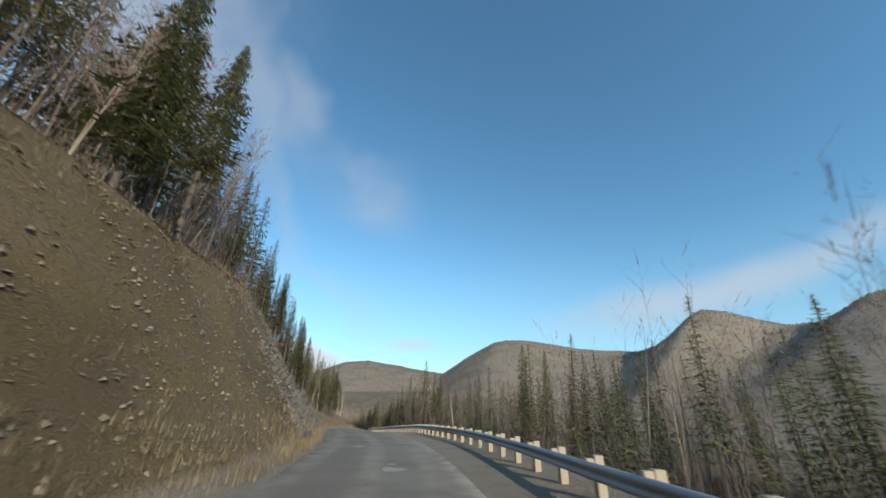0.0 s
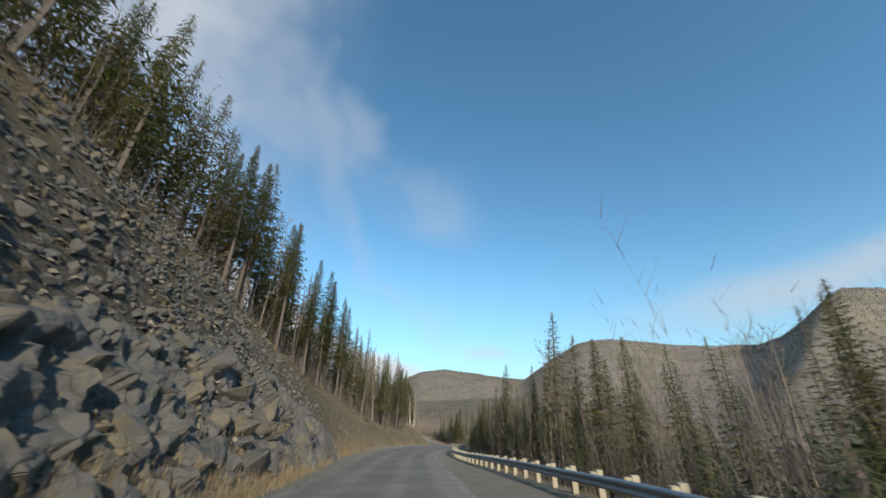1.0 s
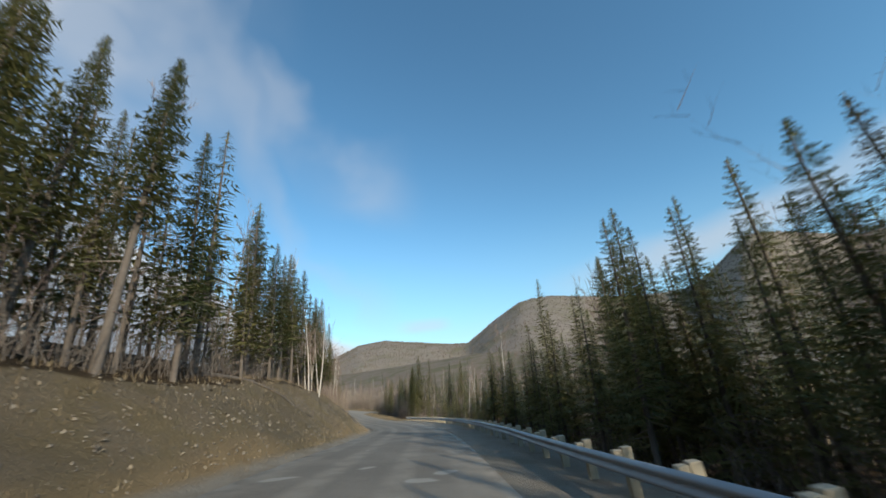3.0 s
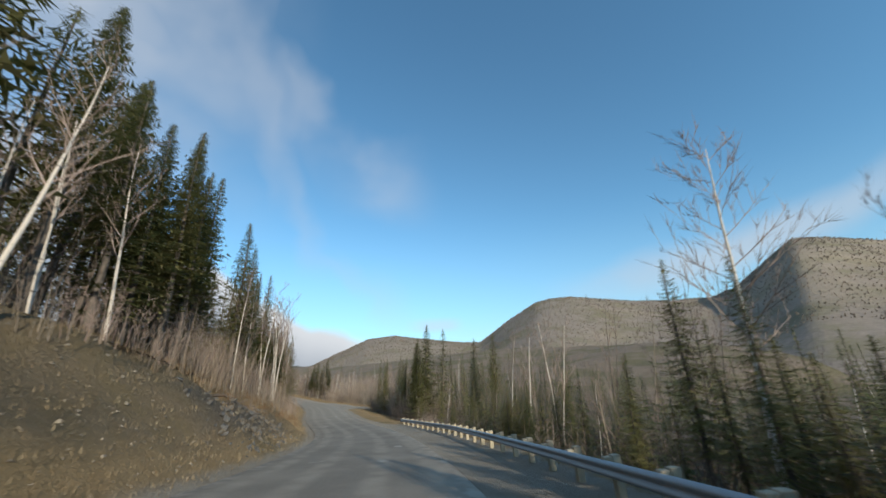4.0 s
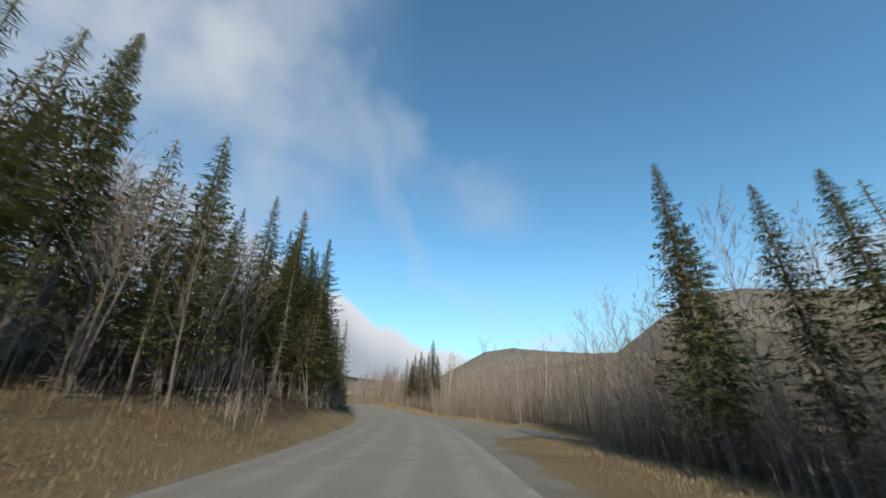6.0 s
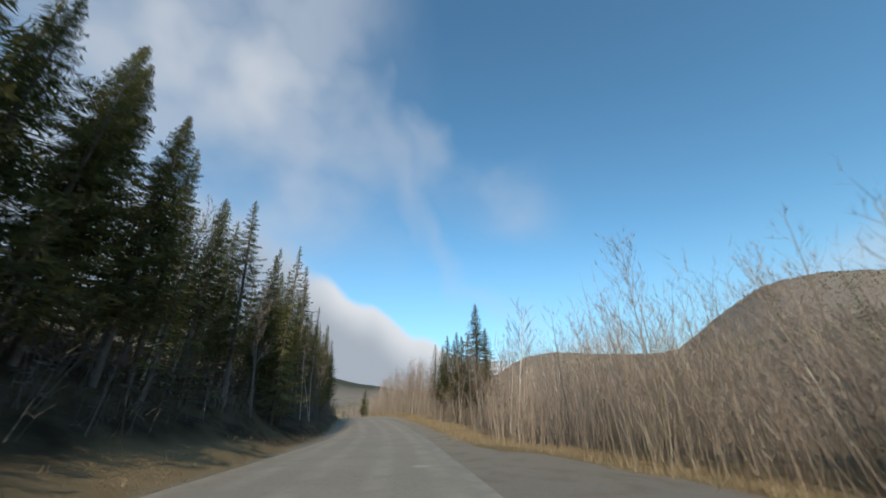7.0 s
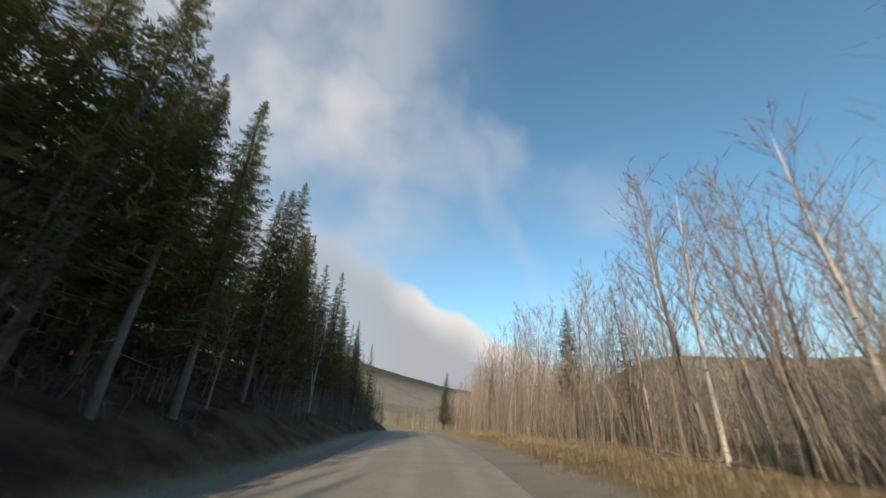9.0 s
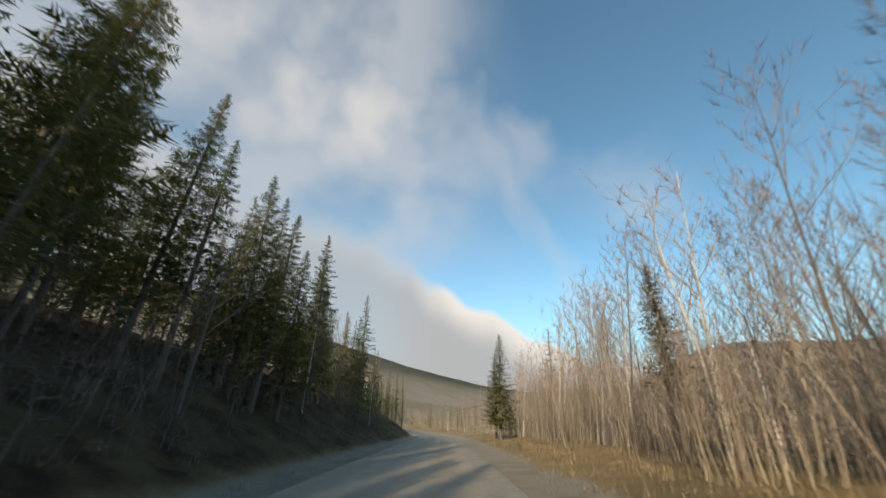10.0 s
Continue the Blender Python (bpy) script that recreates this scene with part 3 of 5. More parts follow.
# ---------------------------------------------------------------- trees
def frond(verts, faces, root, tip, droop, width, twigs, rng, foot=0.07):
    """A drooping branch set with flat sprays of needles."""
    root, tip = np.array(root), np.array(tip)
    run = tip - root
    side = np.cross(run, (0, 0, 1.0))
    side /= np.linalg.norm(side) + 1e-9
    long = np.linalg.norm(run)

    def spine(u):
        p = root + run * u
        p[2] += -droop * long * math.sin(u * 2.6) * 0.5 + 0.10 * long * max(0, u - 0.7)
        return p

    for k in range(twigs):
        u = 0.15 + 0.85 * (k + rng.random()) / twigs
        a, b = spine(max(0, u - foot)), spine(min(1.02, u + foot))
        reach = width * (1.15 - 0.75 * u) * rng.uniform(0.7, 1.25)
        for way in (-1, 1):
            end = spine(min(1.05, u + 0.2)) + side * way * reach + np.array([0, 0, -0.30 * reach * rng.uniform(0.1, 1.3)])
            i = len(verts)
            verts += [a, b, end]
            faces.append((i, i + 1, i + 2))
        if k % 2 == 0:
            i = len(verts)
            verts += [a, b, (a + b) / 2 + np.array([0, 0, -0.35 * reach]) + side * rng.uniform(-0.12, 0.12)]
            faces.append((i, i + 1, i + 2))


def tube(verts, faces, points, radii, sides):
    """A tapered limb through points."""
    points = [np.array(p, float) for p in points]
    start = len(verts)
    for k, (p, r) in enumerate(zip(points, radii)):
        along = points[min(k + 1, len(points) - 1)] - points[max(k - 1, 0)]
        along /= np.linalg.norm(along) + 1e-9
        a = np.cross(along, (0.31, 0.95, 0.05) if abs(along[2]) > 0.5 else (0, 0, 1.0))
        a /= np.linalg.norm(a) + 1e-9
        b = np.cross(along, a)
        for q in range(sides):
            w = 2 * math.pi * q / sides
            verts.append(p + r * (math.cos(w) * a + math.sin(w) * b))
    for k in range(len(points) - 1):
        for q in range(sides):
            i, j = start + k * sides + q, start + k * sides + (q + 1) % sides
            faces.append((i, j, j + sides, i + sides))
    faces.append(tuple(start + (len(points) - 1) * sides + q for q in range(sides)))


def spruce_meshes(seed, branches, twigs, bare, wide, thin=1.0, crown=NEEDLES):
    """Trunk, crown and dead lower limbs of a spruce ten metres high."""
    rng = random.Random(seed)
    v, f = [], []
    sway = [rng.uniform(-0.06, 0.06) for _ in range(2)]
    tube(v, f, [(sway[0] * math.sin(k * 0.9), sway[1] * math.sin(k * 0.7), -0.5 + 10.4 * k / 7) for k in range(8)],
         [0.115 * (1 - k / 7.4) + 0.012 for k in range(8)], 7 if twigs > 3 else 4)
    trunk = mesh_of("trunk", v, f, BARK, True)
    v, f = [], []
    gap = rng.uniform(0, 6.28)
    for k in range(branches):
        u = (k + rng.random()) / branches
        h = bare + (1 - bare) * u ** 0.88
        turn = k * 2.399 + rng.uniform(-0.5, 0.5)
        reach = wide * 1.12 * (1 - h) ** 0.9 * rng.uniform(0.6, 1.12) * thin + 0.07
        reach *= 1 - 0.35 * max(0, math.cos(turn - gap)) * rng.random()
        reach *= min(1.0, 0.55 + (h - bare) * 4)
        if rng.random() < 0.07:
            reach *= 0.4
        z = 10 * h
        lift = 0.10 * reach if h > 0.8 else -0.12 * reach
        frond(v, f, (0, 0, z), (math.cos(turn) * reach, math.sin(turn) * reach, z + lift), rng.uniform(0.2, 0.45), 0.26 * reach + (0.42 if twigs < 4 else 0.24 if twigs < 7 else 0.19 if twigs < 10 else 0.15), twigs, rng, 0.07 if twigs < 4 else 0.052 if twigs < 7 else 0.036 if twigs < 10 else 0.028)
    for k in range(9):
        i, w = len(v), k * 2.4
        v += [np.array((0.015 * math.cos(w), 0.015 * math.sin(w), 9.2 + 0.08 * k)), np.array((0, 0, 9.42 + 0.08 * k)), np.array((0.11 * (1 - 0.08 * k) * math.cos(w), 0.11 * (1 - 0.08 * k) * math.sin(w), 9.36 + 0.08 * k))]
        f.append((i, i + 1, i + 2))
    needles = mesh_of("crown", v, f, crown)
    v, f = [], []
    for k in range(18):
        z, turn, reach = rng.uniform(1.0, 10 * bare + 1.5), rng.uniform(0, 6.28), rng.uniform(0.4, 1.25)
        c, s = math.cos(turn), math.sin(turn)
        tube(v, f, [(0, 0, z), (c * reach, s * reach, z - 0.22)], [0.016, 0.004], 3)
    dead = mesh_of("dead_wood", v, f, TWIGS)
    return trunk, needles, dead


def bare_tree_meshes(seed, bark, forks, spread, first, leanness=1.0, twigs=4, limbs=15, subs=5):
    """Trunk and leafless crown of a broadleaved tree ten metres high."""
    rng = random.Random(seed)
    tv, tf, v, f = [], [], [], []

    def grow(p, way, long, r, level, verts, faces):
        steps = 4 if level < 2 else 1
        pts, here, d = [np.array(p)], np.array(p, float), np.array(way, float)
        for k in range(steps):
            d = d + np.array([rng.uniform(-1, 1), rng.uniform(-1, 1), rng.uniform(-0.1, 0.6)]) * (0.10 + 0.05 * level)
            d /= np.linalg.norm(d)
            here = here + d * long / steps
            pts.append(here)
        taper = [r * (1 - 0.72 * k / steps) for k in range(steps + 1)]
        tube(verts, faces, pts, taper, 3 if level else 6)
        return pts, taper

    stems = forks
    for q in range(stems):
        turn = rng.uniform(0, 6.28)
        tilt = 0.0 if stems == 1 else rng.uniform(0.05, 0.16)
        pts, taper = [np.array([0, 0, -0.4])], [0.095]
        d = np.array([math.cos(turn) * tilt, math.sin(turn) * tilt, 1.0])
        here = pts[0]
        for k in range(9):
            d = d + np.array([rng.uniform(-1, 1) * 0.05, rng.uniform(-1, 1) * 0.05, 0.03])
            d /= np.linalg.norm(d)
            here = here + d * 1.12
            pts.append(here)
            taper.append(0.09 * (1 - (k + 1) / 9.6) ** 0.9 + 0.006)
        taper = [w * leanness / math.sqrt(stems) for w in taper]
        tube(tv, tf, pts, taper, 6)
        for k in range(int(limbs / math.sqrt(stems))):
            u = first + (1 - first) * (k + rng.random()) / (limbs / math.sqrt(stems))
            i = min(int(u * 9), 8)
            p = pts[i] + (pts[i + 1] - pts[i]) * (u * 9 - i)
            a = k * 2.4 + rng.uniform(-0.6, 0.6)
            way = np.array([math.cos(a) * spread, math.sin(a) * spread, 1.0])
            way /= np.linalg.norm(way)
            long = (0.6 + 2.6 * (1 - u)) * rng.uniform(0.6, 1.15) + 0.5
            bp, bt = grow(p, way, long, max(0.012, 0.045 * (1.1 - u)) * leanness, 1, v, f)
            for m in range(subs):
                j = 1 + m % 4
                o = bp[j] - bp[j - 1]
                o = o / np.linalg.norm(o) + np.array([rng.uniform(-1, 1), rng.uniform(-1, 1), rng.uniform(-0.2, 0.7)]) * 0.75
                o /= np.linalg.norm(o)
                cp, ct = grow(bp[j], o, long * rng.uniform(0.3, 0.55), 0.011 * leanness, 2, v, f)
                for w in range(twigs):
                    e = (cp[-1] - cp[0]) / (np.linalg.norm(cp[-1] - cp[0]) + 1e-9) + np.array([rng.uniform(-1, 1), rng.uniform(-1, 1), rng.uniform(-0.2, 0.8)]) * 0.8
                    e /= np.linalg.norm(e)
                    at = cp[0] + (cp[1] - cp[0]) * rng.uniform(0.45, 1.0)
                    tip = at + e * rng.uniform(0.25, 0.6)
                    side = np.cross(e, (0.2, 0.3, 0.9))
                    side = side / (np.linalg.norm(side) + 1e-9) * 0.009
                    n = len(v)
                    v += [at - side, at + side, tip]
                    f.append((n, n + 1, n + 2))
    return mesh_of("trunk", tv, tf, bark, True), mesh_of("crown", v, f, TWIGS)


def thicket_meshes(seed, stems, tall, mat):
    """A clump of leafless saplings."""
    rng = random.Random(seed)
    v, f, tv, tf = [], [], [], []
    for k in range(stems):
        a, r = rng.uniform(0, 6.28), 1.5 * math.sqrt(rng.random())
        x, y = math.cos(a) * r, math.sin(a) * r
        high = tall * rng.uniform(0.5, 1.0)
        d = np.array([x * 0.09 + rng.uniform(-0.12, 0.12), y * 0.09 + rng.uniform(-0.12, 0.12), 1.0])
        pts, here = [np.array([x, y, -0.15])], np.array([x, y, -0.15])
        for q in range(5):
            d = d + np.array([rng.uniform(-1, 1), rng.uniform(-1, 1), 0.2]) * 0.07
            d /= np.linalg.norm(d)
            here = here + d * high / 5
            pts.append(here)
        w = rng.uniform(0.009, 0.026)
        tube(v, f, pts, [w * (1 - q / 5.6) for q in range(6)], 3)
        for q in range(11):
            i = 1 + q % 4
            at = pts[i] + (pts[i + 1] - pts[i]) * rng.random()
            e = np.array([rng.uniform(-1, 1), rng.uniform(-1, 1), rng.uniform(0.5, 1.6)])
            e /= np.linalg.norm(e)
            tip = at + e * rng.uniform(0.3, 1.0) * high / 5
            side = np.cross(e, (0.2, 0.9, 0.1))
            side = side / (np.linalg.norm(side) + 1e-9) * 0.009
            n = len(tv)
            tv += [at - side, at + side, tip]
            tf.append((n, n + 1, n + 2))
            for w2 in range(1):
                mid = at + (tip - at) * rng.uniform(0.3, 0.8)
                e2 = e + np.array([rng.uniform(-1, 1), rng.uniform(-1, 1), rng.uniform(-0.2, 0.6)]) * 0.8
                n = len(tv)
                tv += [mid - side * 0.7, mid + side * 0.7, mid + e2 * rng.uniform(0.12, 0.35)]
                tf.append((n, n + 1, n + 2))
    return mesh_of("stem_clump", v, f, mat), mesh_of("twig_spray", tv, tf, TWIGS)


SPRUCES = [spruce_meshes(1, 215, 5, 0.16, 2.0), spruce_meshes(2, 200, 5, 0.28, 1.85), spruce_meshes(3, 225, 5, 0.10, 2.2), spruce_meshes(4, 190, 5, 0.38, 1.75)]
CLOSE_SPRUCES = [spruce_meshes(5, 290, 12, 0.16, 2.2), spruce_meshes(6, 270, 12, 0.26, 2.0)]
FAR_SPRUCES = [spruce_meshes(11, 80, 3, 0.14, 2.0), spruce_meshes(12, 75, 3, 0.3, 1.8), spruce_meshes(13, 84, 3, 0.08, 2.3)]
SPARSE = [spruce_meshes(21, 140, 8, 0.30, 1.9), spruce_meshes(22, 130, 8, 0.24, 2.1)]
WALL_SPRUCES = [spruce_meshes(7, 185, 11, 0.08, 2.3), spruce_meshes(8, 175, 11, 0.18, 2.1)]
SLIM_TREES = [bare_tree_meshes(81, ALDER, 1, 0.62, 0.22, 0.55, 6, 22, 5), bare_tree_meshes(82, ALDER, 2, 0.55, 0.25, 0.6, 6, 22, 5), bare_tree_meshes(83, BIRCH, 1, 0.6, 0.3, 0.6, 6, 20, 5), bare_tree_meshes(84, BARK, 1, 0.7, 0.2, 0.5, 6, 22, 5)]
ROUND_TREES = [bare_tree_meshes(44, BIRCH, 1, 1.1, 0.42, 0.9, 5, 20, 6)]
DRY = [spruce_meshes(31, 160, 7, 0.25, 1.9, 1.0, DRY_NEEDLES)]
BIRCHES = [bare_tree_meshes(41, BIRCH, 1, 0.7, 0.38), bare_tree_meshes(42, BIRCH, 2, 0.6, 0.42), bare_tree_meshes(43, BIRCH, 1, 0.55, 0.5, 0.8)]
BROADS = [bare_tree_meshes(51, BARK, 1, 0.9, 0.35, 1.1), bare_tree_meshes(52, BARK, 2, 0.7, 0.35, 0.9), bare_tree_meshes(53, BARK, 3, 0.7, 0.4, 0.9), bare_tree_meshes(54, ALDER, 1, 0.6, 0.45, 0.7, 3)]
FAR_BARE = [bare_tree_meshes(57, BARK, 1, 0.8, 0.35, 1.2, 3, 9, 2), bare_tree_meshes(58, ALDER, 1, 0.6, 0.4, 1.1, 3, 9, 2), bare_tree_meshes(59, BIRCH, 1, 0.6, 0.45, 1.1, 3, 8, 2)]
FINE_BARE = [bare_tree_meshes(91, ALDER, 1, 0.6, 0.2, 0.6, 5, 14, 3), bare_tree_meshes(92, BARK, 2, 0.6, 0.2, 0.7, 5, 14, 3)]
HAZE_BARE = [bare_tree_meshes(93, ALDER, 1, 0.6, 0.15, 0.6, 6, 12, 2), bare_tree_meshes(94, BARK, 1, 0.7, 0.15, 0.6, 6, 12, 2)]
THICKETS = [thicket_meshes(61, 24, 5.0, ALDER), thicket_meshes(62, 28, 4.2, ALDER), thicket_meshes(63, 22, 6.0, ALDER)]
BRUSH = [thicket_meshes(71, 18, 2.4, ALDER), thicket_meshes(72, 17, 1.9, TWIGS)]

PLANT = random.Random(7)


SET_BACK = []                                               # spruces that stand too deep to tell apart


def plant_spruce(loc, high, kind, group, lean=(0, 0), slim=1.0, keep=False):
    sets, label = {
        "near": (SPRUCES, "dark green spruce with drooping branches and a bare lower trunk"),
        "close": (CLOSE_SPRUCES, "tall green spruce with ragged drooping branches"),
        "wall": (WALL_SPRUCES, "dense dark spruce with branches down to the undergrowth"),
        "far": (FAR_SPRUCES, "slender dark green spruce in the roadside forest"),
        "sparse": (SPARSE, "thin spruce with sparse branches and a pale trunk"),
        "dry": (DRY, "dying spruce with brown needles"),
    }[kind]
    back = not keep and abs(near_line(loc[0], loc[1])[1]) > 15.0
    trunk, crown, dead = PLANT.choice(FAR_SPRUCES if back and kind != "dry" else sets)
    if back:
        k = high / 10
        m = pose(*loc, lean[0], lean[1], PLANT.uniform(0, 360)) @ Matrix.Diagonal((k * slim, k * slim, k, 1))
        SET_BACK.extend([(trunk, m), (crown, m)])
        return None
    tree = thing("spruce_tree", loc, label, "tree", group, PLANT.uniform(0, 360), 1.0, lean, 3.0)
    k = high / 10
    tree.matrix_world = tree.matrix_world @ Matrix.Diagonal((k * slim, k * slim, k, 1))
    part("trunk", trunk, tree), part("crown", crown, tree), tagged(part("dead_wood", dead, tree, "leafless grey lower limbs"), kind="stuff")
    return tree


def plant_bare(loc, high, sets, group, lean=(0, 0)):
    trunk, branches = PLANT.choice(sets)
    white = sets is BIRCHES or sets is ROUND_TREES
    tree = thing("birch_tree" if white else "bare_tree", loc,
                 "leafless birch with a white trunk and fine twigs" if white else "leafless tree with a grey-brown trunk and fine twigs",
                 "tree", group, PLANT.uniform(0, 360), high / 10, lean, 6.0)
    part("trunk", trunk, tree), part("crown", branches, tree)
    return tree


def plant_thicket(loc, k, sets, group):
    stems, twigs = PLANT.choice(sets)
    low = sets is BRUSH
    clump = thing("brush" if low else "sapling_thicket", loc,
                  "low leafless brown brush on the bank" if low else "dense clump of pale leafless saplings beside the road",
                  "shrub", group, PLANT.uniform(0, 360), k, (0, 0), 7.0)
    tagged(part("stem_clump", stems, clump), kind="stuff"), tagged(part("twig_spray", twigs, clump), kind="stuff")
    return clump


TAKEN = []


def free(x, y, gap):
    if any((x - a) ** 2 + (y - b) ** 2 < gap * gap for a, b in TAKEN):
        return False
    TAKEN.append((x, y))
    return True


def tree_to(x, y, top, kind, group, slim=1.0):
    """A spruce whose tip reaches the height top."""
    s, d = near_line(x, y)
    g = place(s, d)
    TAKEN.append((g[0], g[1]))
    plant_spruce(g, max(5.0, top - g[2]), kind, group, slim=slim, keep=True)


for x, y, top, kind in [(-42.8, 71.1, 23.5, "near"), (-44.7, 69.7, 22.2, "near"), (-39.6, 58.5, 24.7, "near"), (-45.4, 89.9, 18.7, "near"), (-48.2, 87.9, 16.8, "near"), (-44.2, 79.2, 16.2, "near"),
                        (-54.8, 108.8, 15.3, "near"), (-57.6, 117.4, 18.3, "dry"), (-72.1, 164.0, 21.0, "near"), (-53.6, 136.9, 10.4, "near"), (-54.2, 139.4, 10.0, "sparse"), (-56.4, 143.3, 8.9, "near"),
                        (-61.0, 161.2, 11.0, "near"), (-64.2, 159.2, 14.6, "near"), (-62.3, 163.8, 9.6, "sparse"), (-79.4, 191.1, 12.7, "near"), (-90.2, 214.9, 7.4, "near"), (-88.6, 210.3, 6.5, "near"),
                        (-102.2, 227.6, 7.4, "near"), (-106.4, 235.5, 5.7, "sparse"), (-79.1, 198.4, 4.4, "close"), (-77.2, 195.2, 3.9, "close"), (-110.3, 245.5, 8.5, "close"), (-111.1, 248.0, 7.4, "close"),
                        (-118.8, 253.8, 8.4, "near"), (-140.3, 272.5, 13.9, "near"), (-129.6, 259.9, 11.7, "near"), (-144.6, 279.2, 12.4, "near"), (-146.4, 283.1, 10.9, "near"), (-155.9, 296.7, 7.0, "near"),
                        (-158.4, 293.9, 8.0, "close"), (-160.7, 295.9, 9.9, "near"), (-163.2, 302.2, 8.7, "near"), (-158.6, 289.1, 13.4, "near"), (-174.1, 306.6, 9.4, "close"), (-177.1, 309.0, 10.8, "sparse"),
                        (-182.4, 312.9, 10.8, "near"), (-186.9, 316.3, 9.4, "near"), (-189.1, 320.2, 10.5, "sparse"), (-194.6, 326.5, 7.7, "near"), (-205.6, 332.2, 9.9, "near")]:
    tree_to(x, y, top, kind, "spruces above the cut bank")
for x, y, top, kind in [(-11.2, 71.2, 8.6, "sparse"), (-21.1, 108.4, 8.9, "near"), (-9.5, 72.5, 6.6, "sparse"), (-11.9, 79.1, 7.7, "sparse"), (-7.9, 68.8, 5.6, "close"), (-6.8, 74.4, 4.6, "near"),
                        (-5.0, 70.2, 3.0, "near"), (-14.1, 84.2, 3.8, "close"), (-12.2, 92.5, 4.2, "near"), (-11.7, 99.0, 4.9, "near"), (14.1, 16.1, 5.0, "sparse"), (7.8, 31.8, 3.1, "near"), (8.9, 39.9, 3.9, "near"),
                        (11.1, 36.6, 3.1, "near"), (4.4, 45.8, 2.8, "near"), (-25.6, 137.1, 4.5, "close"), (-21.6, 140.5, 4.8, "near"), (-24.9, 130.0, -1.1, "near"), (-23.4, 134.4, -0.1, "near"),
                        (-53.0, 205.1, 3.1, "sparse"), (-55.7, 200.2, -0.6, "near"), (-48.1, 209.0, 1.6, "near"), (-44.6, 203.7, 1.6, "near"), (-59.3, 210.5, 1.6, "close"), (-58.1, 207.4, 2.2, "close"),
                        (-55.9, 204.6, 3.9, "close"), (-62.3, 215.6, -0.4, "near"), (-60.4, 215.2, -0.9, "near"), (-66.0, 226.9, -1.0, "near"), (-69.2, 234.9, 1.5, "sparse"),
                        (-114.7, 284.8, 6.4, "close"), (-112.6, 283.4, 2.5, "close"), (-126.9, 296.6, 5.7, "close"), (-129.7, 297.2, 4.8, "dry"), (-125.7, 297.8, 6.4, "close"), (-121.5, 294.6, 5.0, "near"), (-124.4, 291.5, 3.1, "close"),
                        (-122.0, 290.9, 3.3, "sparse"), (-118.3, 287.2, 2.9, "close"), (-158.5, 326.4, 5.2, "close"), (-177.6, 338.8, 3.7, "near"), (-204.6, 366.7, 10.2, "far"), (-199.1, 350.0, 5.9, "near"), (-203.4, 353.6, 4.8, "near")]:
    tree_to(x, y, top, kind, "spruces across the road", 1.12 if y < 280 else 1.25)
for x, y, top in [(-42.5, 176.3, -7.3), (-41.7, 180.6, -5.8), (-41.2, 174.6, -6.8), (-39.7, 175.1, -6.4), (-37.7, 176.0, -5.4), (-42.5, 174.5, -8.3), (-38.5, 170.0, -6.5), (-39.6, 168.3, -7.8),
                  (-33.6, 153.4, -5.2), (-32.8, 155.4, -5.5), (-31.5, 155.1, -4.1), (-33.9, 155.8, -6.5), (-33.0, 160.0, -6.4), (-34.9, 155.6, -6.8), (-32.3, 151.1, -4.7), (-33.6, 149.3, -5.8)]:
    tree_to(x, y, top, "wall", "bushy young spruces below the guardrail", 1.6)


for s, d, high, wide in [(213, -10.2, 8.5, 1.5), (209, -11.2, 10.5, 1.3), (226, -10.6, 7.0, 1.4), (233, -11.0, 8.0, 1.2), (203, -12.5, 11.0, 1.2)]:
    loc = place(s, d)
    TAKEN.append((loc[0], loc[1]))
    plant_spruce(loc, high, "close", "full spruces at the forest edge", (0, 0), wide, True)


def bare_to(x, y, top, sets, group, lean):
    s, d = near_line(x, y)
    g = place(s, d)
    TAKEN.append((g[0], g[1]))
    plant_bare(g, max(4.5, (top - g[2]) / 1.0), sets, group, lean)


for x, y, top, white in [(-80.9, 202.8, 6.7, 1), (-81.8, 204.2, 6.5, 1), (-78.7, 199.8, 3.1, 1), (-82.4, 206.5, 2.8, 1), (-69.4, 184.8, 5.4, 1), (-67.9, 182.3, 4.4, 1), (-71.0, 186.3, 5.2, 1), (-67.0, 178.7, 5.0, 1),
                         (-134.6, 272.9, 4.7, 1), (-132.5, 271.0, 0.5, 1), (-34.0, 157.8, 2.6, 2), (-38.9, 173.3, -1.6, 1), (-40.2, 186.0, -1.0, 1), (-42.4, 194.9, 0.2, 1),
                         (-25.2, 140.1, 4.1, 0), (-25.9, 134.2, 2.5, 0), (-23.1, 144.8, 3.1, 0), (-27.4, 148.8, 1.8, 0), (-14.3, 106.0, 7.4, 0), (-12.7, 103.4, 6.4, 0),
                         (-143.4, 310.9, 3.8, 3), (-174.2, 338.9, 5.9, 3), (-169.5, 331.9, 3.3, 3), (-153.6, 318.2, 3.3, 3), (-165.9, 329.6, 3.7, 3), (-148.7, 314.5, 2.8, 3)]:
    bare_to(x, y, top, (BROADS, BIRCHES, ROUND_TREES, SLIM_TREES)[white], "leafless trees at the road's edge", (0, 0))


def crest_at(s):
    return bank(s)[1]


def forest(s0, s1, count, where, gap, choose, seed):
    """Plant count trees; where(rng, s) gives the distance across; choose(rng, s, d, loc) plants one."""
    rng = random.Random(seed)
    for _ in range(count):
        s = rng.uniform(s0, s1)
        d = where(rng, s)
        loc = place(s, d)
        if free(loc[0], loc[1], gap):
            choose(rng, s, d, loc)


